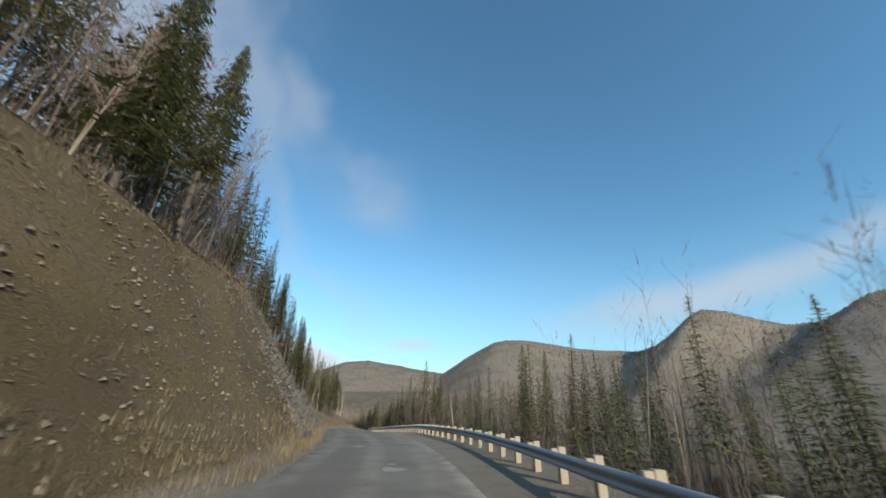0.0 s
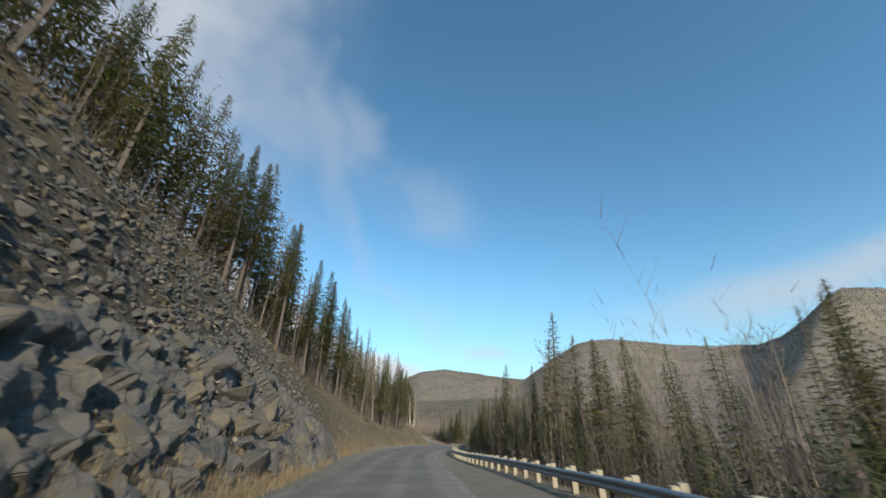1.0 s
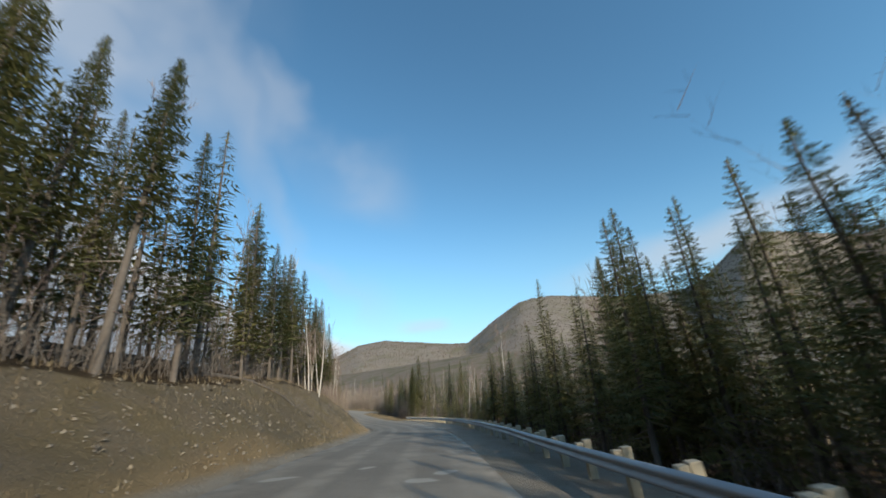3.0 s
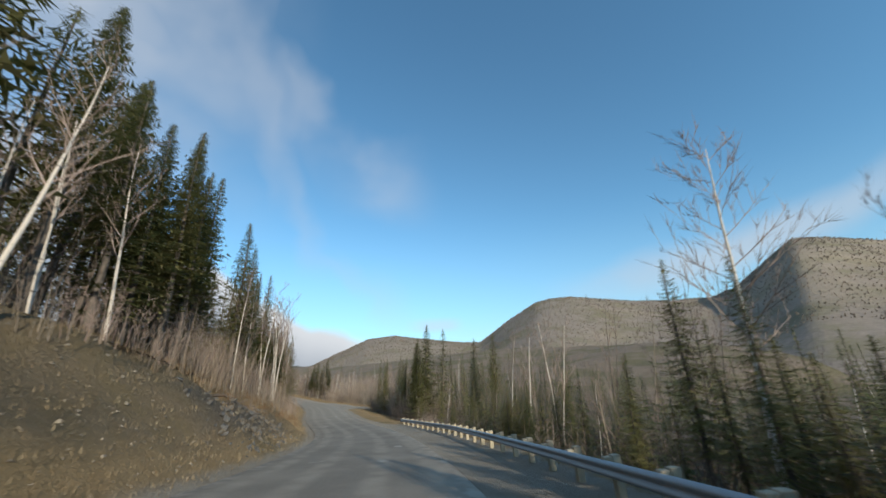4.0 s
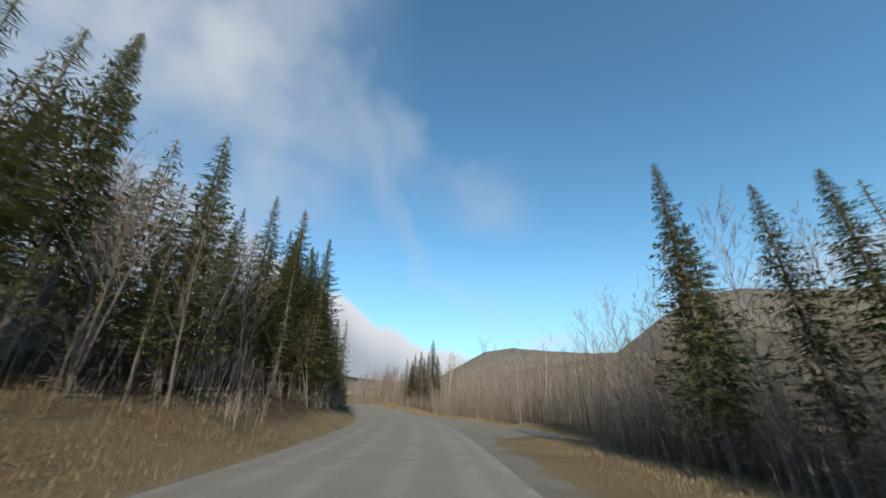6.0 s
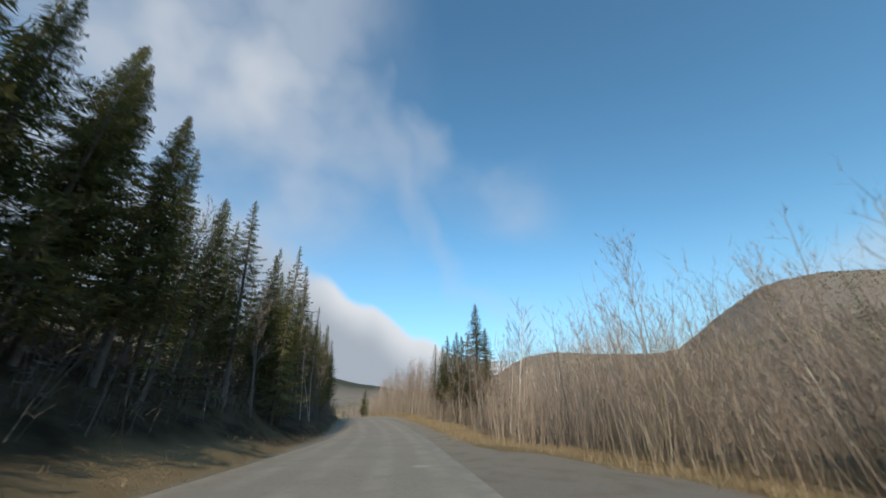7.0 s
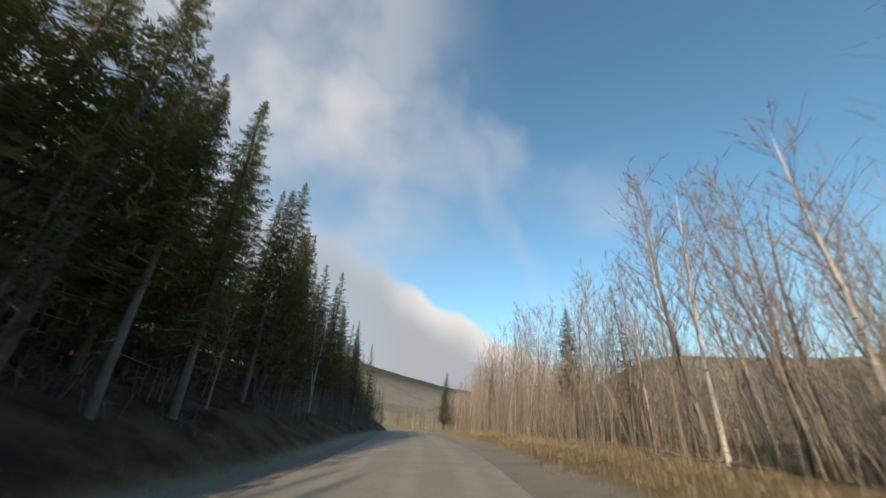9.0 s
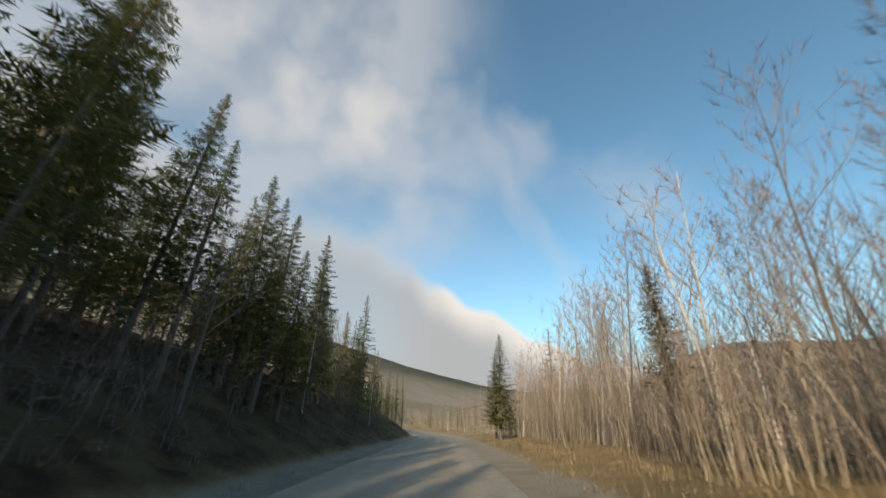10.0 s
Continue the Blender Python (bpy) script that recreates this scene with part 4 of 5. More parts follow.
def upper_wood(rng, s, d, loc):
    deep = -d - crest_at(s)
    if rng.random() < 0.62:
        kind = "near" if deep < 9 else "far"
        kind = "sparse" if rng.random() < 0.2 else kind
        plant_spruce(loc, rng.uniform(10.0, 15.5), kind, "spruces above the cut bank", (rng.uniform(-2, 2), rng.uniform(-2, 2)), rng.uniform(0.75, 1.1))
    else:
        plant_bare(loc, rng.uniform(8, 12), SLIM_TREES if rng.random() < 0.65 else BROADS, "bare trees above the cut bank", (rng.uniform(-6, 6), rng.uniform(-6, 6)))


forest(44, 64, 12, lambda r, s: -(crest_at(s) + 0.5 + 3 * r.random()), 1.3, lambda rng, s, d, loc: plant_spruce(loc, rng.uniform(10, 14), "near", "spruces above the cut bank"), 122)
forest(64, 104, 20, lambda r, s: -(crest_at(s) + 0.4 + 3.5 * r.random()), 1.2, lambda rng, s, d, loc: plant_spruce(loc, rng.uniform(12, 16), "near", "spruces above the cut bank"), 123)
forest(-6, 34, 26, lambda r, s: -(crest_at(s) + 0.6 + 6 * r.random()), 1.0, lambda rng, s, d, loc: plant_bare(loc, rng.uniform(8, 11.5), SLIM_TREES, "bare trees above the cut bank", (rng.uniform(-5, 5), rng.uniform(-5, 5))), 135)
forest(-5, 112, 92, lambda r, s: -(crest_at(s) + 0.5 + 9 * r.random() ** 1.5), 1.5, upper_wood, 101)
forest(168, 184, 14, lambda r, s: -(crest_at(s) + 1.2 + 3.5 * r.random()), 0.9, lambda rng, s, d, loc: plant_spruce(loc, rng.uniform(12, 16), "near", "spruces above the cut bank", (rng.uniform(-2, 2), rng.uniform(-2, 2)), rng.uniform(0.9, 1.15)), 134)
forest(152, 170, 9, lambda r, s: -(crest_at(s) + 0.4 + 4 * r.random()), 1.2, lambda rng, s, d, loc: plant_spruce(loc, rng.uniform(13, 17), "near", "spruces above the cut bank", (rng.uniform(-2, 2), rng.uniform(-2, 2)), rng.uniform(0.9, 1.15)), 132)
forest(104, 205, 90, lambda r, s: -(crest_at(s) + 0.3 + 9 * r.random() ** 1.5), 1.5, upper_wood, 102)


def birch_edge(rng, s, d, loc):
    plant_bare(loc, rng.uniform(7, 10.5), BIRCHES if rng.random() < 0.6 else BROADS, "birches at the forest edge", (rng.uniform(-5, 5), rng.uniform(-5, 5)))


forest(150, 250, 34, lambda r, s: -(crest_at(s) + r.uniform(-1.5, 2.5)), 1.3, birch_edge, 103)


def dark_wall(rng, s, d, loc):
    if rng.random() < 0.8:
        plant_spruce(loc, rng.uniform(11, 16), "wall" if s > 240 and d > -14.5 else "near", "spruces of the dark forest wall", (rng.uniform(-2, 2), rng.uniform(-2, 2)), rng.uniform(0.8, 1.1))
    else:
        plant_bare(loc, rng.uniform(7, 11), BIRCHES if rng.random() < 0.5 else BROADS, "bare trees of the dark forest wall", (rng.uniform(-5, 5), rng.uniform(-5, 5)))


forest(200, 250, 44, lambda r, s: -(crest_at(s) + 0.3 + 8 * r.random() ** 1.4), 1.6, dark_wall, 104)
forest(250, 282, 20, lambda r, s: -(10.6 + 4.5 * r.random()), 1.4, lambda rng, s, d, loc: plant_spruce(loc, rng.uniform(13, 17), "wall", "spruces of the dark forest wall", (rng.uniform(-2, 2), rng.uniform(-2, 2)), rng.uniform(0.85, 1.1)), 130)
forest(260, 276, 14, lambda r, s: -(9.8 + 5 * r.random()), 0.9, lambda rng, s, d, loc: plant_spruce(loc, rng.uniform(13, 17), "wall", "spruces of the dark forest wall", (rng.uniform(-2, 2), rng.uniform(-2, 2)), rng.uniform(0.85, 1.1)), 131)
forest(336, 351, 12, lambda r, s: -(10.2 + 4 * r.random()), 0.9, lambda rng, s, d, loc: plant_spruce(loc, rng.uniform(13, 17), "wall", "spruces of the dark forest wall", (rng.uniform(-2, 2), rng.uniform(-2, 2)), rng.uniform(0.85, 1.1)), 133)
forest(356, 394, 20, lambda r, s: -(10.5 + 5 * r.random()), 1.5, lambda rng, s, d, loc: plant_spruce(loc, rng.uniform(14, 18), "wall", "spruces of the dark forest wall", (rng.uniform(-2, 2), rng.uniform(-2, 2)), rng.uniform(0.8, 1.05)), 126)
forest(246, 425, 100, lambda r, s: -((10.6 if s < 290 else 9.0) + 7.5 * r.random() ** 1.2), 1.6, dark_wall, 105)


forest(232, 352, 15, lambda r, s: -((8.9 if s < 290 else 7.9) + 1.6 * r.random()), 1.6, lambda rng, s, d, loc: plant_bare(loc, rng.uniform(5.5, 9), BROADS if rng.random() < 0.75 else BIRCHES, "bare trees of the dark forest wall", (rng.uniform(-9, 9), rng.uniform(-9, 9))), 136)


def valley_wood(rng, s, d, loc):
    q = rng.random()
    low = 0.82 if s < 66 else 1.0                           # younger at the start
    if q < 0.42:
        plant_spruce(loc, low * rng.uniform(8, 13.5), "near", "spruces below the guardrail", (0, 0), rng.uniform(0.75, 1.0))
    elif q < 0.50:
        plant_spruce(loc, rng.uniform(8, 12), "dry", "spruces below the guardrail")
    else:
        plant_bare(loc, low * rng.uniform(8, 12), BROADS if rng.random() < 0.93 else BIRCHES, "bare trees below the guardrail", (rng.uniform(-5, 5), rng.uniform(-5, 5)))


forest(6, 140, 84, lambda r, s: 9.5 + 10 * r.random() ** 1.2, 2.0, valley_wood, 107)


def rail_wall(rng, s, d, loc):
    high = rng.uniform(8.5, 10.5) if s < 122 else rng.uniform(10, 13)
    plant_spruce(loc, high, "wall", "spruces below the guardrail", (0, 0), rng.uniform(0.8, 1.05))


forest(98, 131, 24, lambda r, s: 7.5 + 2.2 * r.random(), 1.1, lambda rng, s, d, loc: plant_spruce(loc, rng.uniform(7.5, 9.5), "wall", "spruces below the guardrail", (0, 0), rng.uniform(0.9, 1.2)), 129)
forest(80, 140, 30, lambda r, s: 8.3 + 4 * r.random(), 1.5, rail_wall, 124)
forest(124, 153, 34, lambda r, s: 6.2 + 5.0 * r.random(), 1.0, lambda rng, s, d, loc: plant_spruce(loc, rng.uniform(4.5, 8.0), "wall", "spruces below the guardrail", (0, 0), rng.uniform(1.0, 1.4)), 137)
forest(152, 197, 34, lambda r, s: 6.6 + 6.0 * r.random(), 1.1, lambda rng, s, d, loc: plant_spruce(loc, rng.uniform(3.2, 6.5), "wall", "young spruces below the guardrail", (0, 0), rng.uniform(0.9, 1.3)), 138)
forest(304, 330, 10, lambda r, s: 9.8 + 5.5 * r.random(), 1.2, lambda rng, s, d, loc: plant_spruce(loc, rng.uniform(6, 11), "wall", "spruces on the verge", (0, 0), rng.uniform(0.8, 1.1)), 125)
forest(110, 151, 22, lambda r, s: 9.5 + 11 * r.random(), 1.5, valley_wood, 121)


def young_wood(rng, s, d, loc):
    if rng.random() < 0.6:
        plant_spruce(loc, rng.uniform(4.0, 7.5), "near", "young spruces below the guardrail", (0, 0), rng.uniform(1.0, 1.3))
    else:
        plant_bare(loc, rng.uniform(6, 9.5), BROADS if rng.random() < 0.6 else BIRCHES, "bare trees below the guardrail", (rng.uniform(-5, 5), rng.uniform(-5, 5)))


forest(150, 198, 30, lambda r, s: 9.5 + 12 * r.random() ** 1.2, 1.8, young_wood, 108)


def right_wood(rng, s, d, loc):
    q = rng.random()
    if q < 0.6:
        plant_spruce(loc, rng.uniform(8, 12.5), "near", "spruces on the verge", (0, 0), rng.uniform(0.8, 1.05))
    else:
        plant_bare(loc, rng.uniform(7, 11), BROADS if rng.random() < 0.6 else BIRCHES, "bare trees by the verge", (rng.uniform(-5, 5), rng.uniform(-5, 5)))


forest(204, 240, 46, lambda r, s: 8.2 + 12 * r.random() ** 1.2, 1.7, right_wood, 109)


def thicket_zone(rng, s, d, loc):
    plant_thicket(loc, rng.uniform(0.6, 1.35), THICKETS, "sapling thickets")


def thicket_trees(rng, s, d, loc):
    plant_bare(loc, rng.uniform(6.5, 11.5), SLIM_TREES if rng.random() < 0.85 else BIRCHES, "bare trees in the thicket", (rng.uniform(-4, 4), rng.uniform(-4, 4)))


forest(284, 425, 130, lambda r, s: interp(s, WOODS) + 8 * r.random() ** 1.3, 1.2, thicket_zone, 111)
forest(238, 284, 75, lambda r, s: interp(s, WOODS) + 8 * r.random(), 1.3, thicket_zone, 112)
forest(238, 284, 60, lambda r, s: interp(s, WOODS) + 0.5 + 9 * r.random(), 1.3, thicket_trees, 113)
forest(343, 405, 34, lambda r, s: 7.8 + 4 * r.random(), 1.3, lambda rng, s, d, loc: plant_bare(loc, rng.uniform(9.5, 12.5), SLIM_TREES if rng.random() < 0.7 else BIRCHES, "tall bare trees by the verge", (rng.uniform(-4, 4), rng.uniform(-4, 4))), 120)
forest(362, 402, 34, lambda r, s: 8.0 + 4.5 * r.random(), 1.0, lambda rng, s, d, loc: plant_bare(loc, rng.uniform(8, 11.5), SLIM_TREES, "bare trees in the thicket", (rng.uniform(-4, 4), rng.uniform(-4, 4))), 127)
forest(284, 430, 140, lambda r, s: 7.8 + 9 * r.random() ** 1.2, 1.2, thicket_trees, 114)


def brush_zone(rng, s, d, loc):
    plant_thicket(loc, rng.uniform(0.7, 1.3), BRUSH, "low brush")


forest(160, 250, 60, lambda r, s: -(crest_at(s) + r.uniform(-2.5, 2.5)), 1.2, brush_zone, 115)


def tall_brush(rng, s, d, loc):
    plant_thicket(loc, rng.uniform(0.5, 0.85), THICKETS, "tall brush on the bank")


forest(170, 206, 44, lambda r, s: -(crest_at(s) + r.uniform(-1.8, 3.0)), 1.0, tall_brush, 119)
forest(175, 194, 14, lambda r, s: -(crest_at(s) + r.uniform(-2.2, 2.0)), 0.8, lambda rng, s, d, loc: plant_thicket(loc, rng.uniform(0.6, 0.95), THICKETS, "tall brush on the bank"), 128)
forest(250, 425, 30, lambda r, s: -r.uniform(8.6, 12.5), 1.3, brush_zone, 116)
forest(10, 198, 60, lambda r, s: r.uniform(6.6, 10.5), 1.2, brush_zone, 117)
forest(200, 245, 40, lambda r, s: r.uniform(8.0, 12), 1.2, brush_zone, 118)


def joined(name, label, items):
    """One mesh of many trees too deep in the wood to tell apart."""
    verts, faces, index, mats, base = [], [], [], [], 0
    cache = {}
    for me, m in items:
        if me not in cache:
            co = np.empty(len(me.vertices) * 3)
            me.vertices.foreach_get("co", co)
            cache[me] = (co.reshape(-1, 3), [tuple(p.vertices) for p in me.polygons])
        co, polys = cache[me]
        mat = me.materials[0]
        if mat not in mats:
            mats.append(mat)
        a = np.array(m)
        verts.append(co @ a[:3, :3].T + a[:3, 3])
        faces += [tuple(v + base for v in p) for p in polys]
        index += [mats.index(mat)] * len(polys)
        base += len(co)
    me = bpy.data.meshes.new(name)
    me.from_pydata(np.concatenate(verts).tolist(), [], faces)
    for mat in mats:
        me.materials.append(mat)
    me.polygons.foreach_set("material_index", index)
    return tagged(new(name, me), label, "woods", kind="stuff")


def deep_wood(name, label, zones, seed):
    rng = random.Random(seed)
    items = []
    for s0, s1, count, where, conifer, low, high in zones:
        for _ in range(count):
            s = rng.uniform(s0, s1)
            loc = place(s, where(rng, s))
            if not free(loc[0], loc[1], 1.5):
                continue
            k = rng.uniform(low, high) / 10
            m = pose(*loc, rng.uniform(-3, 3), rng.uniform(-3, 3), rng.uniform(0, 360))
            if rng.random() < conifer:
                trunk, crown, _ = rng.choice(FAR_SPRUCES)
                m = m @ Matrix.Diagonal((k * rng.uniform(0.8, 1.1), k * 0.95, k, 1))
                items += [(trunk, m), (crown, m)]
            else:
                trunk, crown = rng.choice((FAR_BARE, FINE_BARE, HAZE_BARE, HAZE_BARE)[rng.randrange(4)])
                m = m @ Matrix.Diagonal((k, k, k, 1))
                items += [(trunk, m), (crown, m)]
    return joined(name, label, items)


joined("spruce_woods", "dark green spruces standing back in the woods", SET_BACK)
deep_wood("hillside_woods", "dense mixed woods on the slope above the bank", [
    (-10, 112, 230, lambda r, s: -(crest_at(s) + 1.5 + 15 * r.random()), 0.66, 10, 15),
    (-4, 60, 130, lambda r, s: -(crest_at(s) + 1.8 + 10 * r.random()), 0.75, 9, 13),
    (95, 215, 160, lambda r, s: -(crest_at(s) + 2.0 + 18 * r.random()), 0.75, 12, 17.5),
    (236, 440, 360, lambda r, s: -(13 + 19 * r.random()), 0.95, 9, 15),
    (200, 430, 340, lambda r, s: -(11.5 + 14 * r.random()), 1.0, 3.5, 8),
    (200, 240, 60, lambda r, s: -(13 + 12 * r.random()), 0.88, 11, 15),
    (425, 600, 150, lambda r, s: -(8.5 + 20 * r.random()), 0.85, 9, 14),
    (340, 450, 190, lambda r, s: -(9.5 + 9 * r.random()), 1.0, 3.0, 7),
    (365, 440, 70, lambda r, s: -(13 + 10 * r.random()), 1.0, 9, 14),
    (236, 425, 290, lambda r, s: -((10.0 if s < 290 else 8.8) + 7 * r.random()), 0.97, 3.5, 9),
    (190, 245, 120, lambda r, s: -(crest_at(s) + 0.5 + 8 * r.random()), 0.85, 3.5, 8)], 201)
deep_wood("valley_woods", "mixed spruce and bare woods on the valley floor", [
    (0, 66, 150, lambda r, s: 11.0 + 18 * r.random(), 0.6, 7.0, 10.5),
    (6, 66, 80, lambda r, s: 7.5 + 5 * r.random(), 0.6, 3.0, 5.5),
    (66, 130, 110, lambda r, s: 9.0 + 26 * r.random(), 0.65, 8.5, 13),
    (150, 215, 70, lambda r, s: 15 + 40 * r.random(), 0.5, 6, 10),
    (142, 200, 110, lambda r, s: 8.2 + 8 * r.random(), 0.9, 4.0, 8),
    (205, 250, 70, lambda r, s: 20 + 30 * r.random(), 0.5, 9, 12),
    (284, 440, 150, lambda r, s: 10.5 + 22 * r.random(), 0.12, 8, 12),
    (250, 440, 55, lambda r, s: 24 + 36 * r.random(), 0.2, 8, 12),
    (84, 136, 110, lambda r, s: 12 + 11 * r.random(), 0.93, 9, 12),
    (340, 415, 90, lambda r, s: 9 + 9 * r.random(), 0.03, 8.5, 12.5),
    (245, 300, 130, lambda r, s: 12.5 + 20 * r.random(), 0.06, 6, 9.5),
    (140, 245, 80, lambda r, s: 26 + 34 * r.random(), 0.3, 5, 8.5),
    (136, 156, 80, lambda r, s: 11 + 11 * r.random(), 0.6, 8, 11),
    (150, 176, 26, lambda r, s: 11 + 8 * r.random(), 0.0, 10, 13),
    (136, 176, 70, lambda r, s: 11 + 14 * r.random(), 0.55, 5.5, 8),
    (0, 66, 110, lambda r, s: 14 + 22 * r.random(), 0.5, 7.5, 10.5),
    (120, 152, 50, lambda r, s: 12 + 12 * r.random(), 0.7, 8, 13),
    (60, 330, 50, lambda r, s: 55 + 70 * r.random(), 0.55, 5, 9),
    (425, 600, 80, lambda r, s: 6.0 + 22 * r.random(), 0.45, 6, 11)], 202)


def sapling_paint(n, co):
    col = n.mix(island(n), rgb(0.28, 0.225, 0.18), rgb(0.54, 0.465, 0.365))
    return n.mix(n.ramp(n.noise(co, 0.25, 3.0), 0.45, 0.65, 0.0, 0.6), col, rgb(0.34, 0.25, 0.215))


SAPLINGS = material("sapling_stems", sapling_paint, 0.85, None, 0.15, 0.15)


def sapling_woods(name, label, zones, mat, seed):
    """Slender leafless saplings with fine twigs, too many to count."""
    rng = random.Random(seed)
    v, f = [], []
    for s0, s1, count, where, low, high in zones:
        for _ in range(count):
            s = rng.uniform(s0, s1)
            foot = place(s, where(rng, s))
            tall = rng.uniform(low, high)
            lean = np.array([rng.gauss(0, 0.14), rng.gauss(0, 0.14), 1.0])
            bow = np.array([rng.gauss(0, 0.11), rng.gauss(0, 0.11), 0.0])
            wide, turn = rng.uniform(0.005, 0.015) * (0.6 + tall / 14), rng.uniform(0, 6.28)

            def stem(u):
                return foot + (lean * u + bow * u * u * 1.6) * tall

            base = len(v)
            for u, k in ((-0.03, 1.0), (0.4, 0.7), (0.75, 0.42)):
                p = stem(u)
                for q in range(3):
                    a = turn + q * 2.094
                    v.append((p[0] + wide * k * math.cos(a), p[1] + wide * k * math.sin(a), p[2]))
            v.append(tuple(stem(1.0)))
            for ring in (0, 3):
                for q in range(3):
                    i, j = base + ring + q, base + ring + (q + 1) % 3
                    f.append((i, j, j + 3, i + 3))
            f += [(base + 6 + q, base + 6 + (q + 1) % 3, base + 9) for q in range(3)]
            for k in range(16):
                u = 0.18 + 0.8 * ((k + rng.random()) / 16) ** 0.85
                p, a = stem(u), k * 2.4 + rng.uniform(-0.7, 0.7)
                long = tall * (0.06 + 0.17 * (1 - u)) * rng.uniform(0.7, 1.3) + 0.18
                way = np.array([math.cos(a) * 0.7, math.sin(a) * 0.7, rng.uniform(0.35, 1.0)]) * long
                tip = p + way
                w = 0.011
                i = len(v)
                v += [(p[0] - w * math.sin(a), p[1] + w * math.cos(a), p[2]), (p[0] + w * math.sin(a), p[1] - w * math.cos(a), p[2]), tuple(tip)]
                f.append((i, i + 1, i + 2))
                for _ in range(2):
                    m = p + way * rng.uniform(0.35, 0.85)
                    e = m + np.array([rng.uniform(-1, 1), rng.uniform(-1, 1), rng.uniform(0.3, 1.3)]) * long * 0.38
                    i = len(v)
                    v += [(m[0], m[1] - 0.006, m[2]), (m[0], m[1] + 0.006, m[2]), tuple(e)]
                    f.append((i, i + 1, i + 2))
    tagged(new(name, mesh_of(name, v, f, mat)), label, "woods", kind="stuff")


sapling_woods("sapling_woods", "dense pale leafless saplings beyond the grass verge", [
    (284, 297, 150, lambda r, s: interp(s, WOODS) + 0.2 + 9 * r.random() ** 1.3, 2.5, 8.0),
    (297, 330, 170, lambda r, s: interp(s, WOODS) + 0.2 + 9 * r.random() ** 1.3, 2.0, 6.0),
    (330, 440, 1200, lambda r, s: interp(s, WOODS) + 0.2 + 9 * r.random() ** 1.3, 2.5, 8.0),
    (284, 440, 900, lambda r, s: 11 + 16 * r.random(), 6.0, 9.5),
    (240, 284, 950, lambda r, s: interp(s, WOODS) + 0.2 + 9 * r.random() ** 1.2, 2.5, 8.0),
    (236, 284, 500, lambda r, s: 14 + 20 * r.random(), 6.0, 9.5),
    (440, 600, 700, lambda r, s: 6.5 + 22 * r.random(), 4.0, 9.0),
    (204, 240, 420, lambda r, s: 8.0 + 10 * r.random(), 2.0, 6.0),
    (172, 206, 170, lambda r, s: -(crest_at(s) + r.uniform(-1.0, 3.5)), 1.5, 3.6)], SAPLINGS, 211)
sapling_woods("hill_saplings", "grey-brown leafless young trees among the spruces", [
    (-8, 70, 420, lambda r, s: -(crest_at(s) + 0.4 + 7 * r.random()), 4.0, 10.0),
    (70, 205, 420, lambda r, s: -(crest_at(s) + 0.6 + 8 * r.random()), 3.0, 9.0),
    (4, 120, 620, lambda r, s: 7.5 + 14 * r.random(), 3.0, 8.5),
    (120, 204, 200, lambda r, s: 8.0 + 16 * r.random(), 2.0, 5.5)], TWIGS, 212)
# bark colour in place of twigs: the wall's shade is put into the material
sapling_woods("dark_saplings", "leafless young trees of the forest wall, its shade put into their colour", [
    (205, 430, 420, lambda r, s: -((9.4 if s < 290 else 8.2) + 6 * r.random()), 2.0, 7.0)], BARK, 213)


def undergrowth():
    """Dead twigs and saplings that fill the edge of the woods."""
    rng = random.Random(61)
    v, f = [], []
    zones = [(196, 425, 480, lambda s: -((9.0 if s < 290 else 7.4) + 7 * rng.random())), (200, 245, 420, lambda s: 8.3 + 8 * rng.random()), (15, 198, 480, lambda s: 7.0 + 8 * rng.random()),
             (-5, 200, 700, lambda s: -(crest_at(s) + 0.3 + 7 * rng.random())), (286, 425, 330, lambda s: 9.6 + 8 * rng.random())]
    for s0, s1, count, where in zones:
        for _ in range(count):
            s = rng.uniform(s0, s1)
            x, y, z = place(s, where(s))
            for _ in range(12):
                px, py = x + rng.uniform(-0.9, 0.9), y + rng.uniform(-0.9, 0.9)
                h, a = 0.4 + 2.8 * rng.random() ** 1.6, rng.uniform(0, 6.28)
                tx, ty = px + rng.uniform(-0.4, 0.4) * h, py + rng.uniform(-0.4, 0.4) * h
                w = 0.006 + 0.004 * h
                i = len(v)
                v.extend([(px - w * math.sin(a), py + w * math.cos(a), z), (px + w * math.sin(a), py - w * math.cos(a), z), (tx, ty, z + h)])
                f.append((i, i + 1, i + 2))
                for _ in range(3):
                    u = rng.uniform(0.3, 0.95)
                    bx, by, bz = px + (tx - px) * u, py + (ty - py) * u, z + h * u
                    i = len(v)
                    v.extend([(bx, by, bz - 0.012), (bx, by, bz + 0.012), (bx + rng.uniform(-0.5, 0.5), by + rng.uniform(-0.5, 0.5), bz + rng.uniform(-0.1, 0.5))])
                    f.append((i, i + 1, i + 2))
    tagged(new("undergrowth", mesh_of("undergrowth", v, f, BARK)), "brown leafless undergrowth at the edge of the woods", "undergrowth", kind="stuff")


undergrowth()

# ---------------------------------------------------------------- guardrail
RAIL_END, GAP = 198.5, 1.905


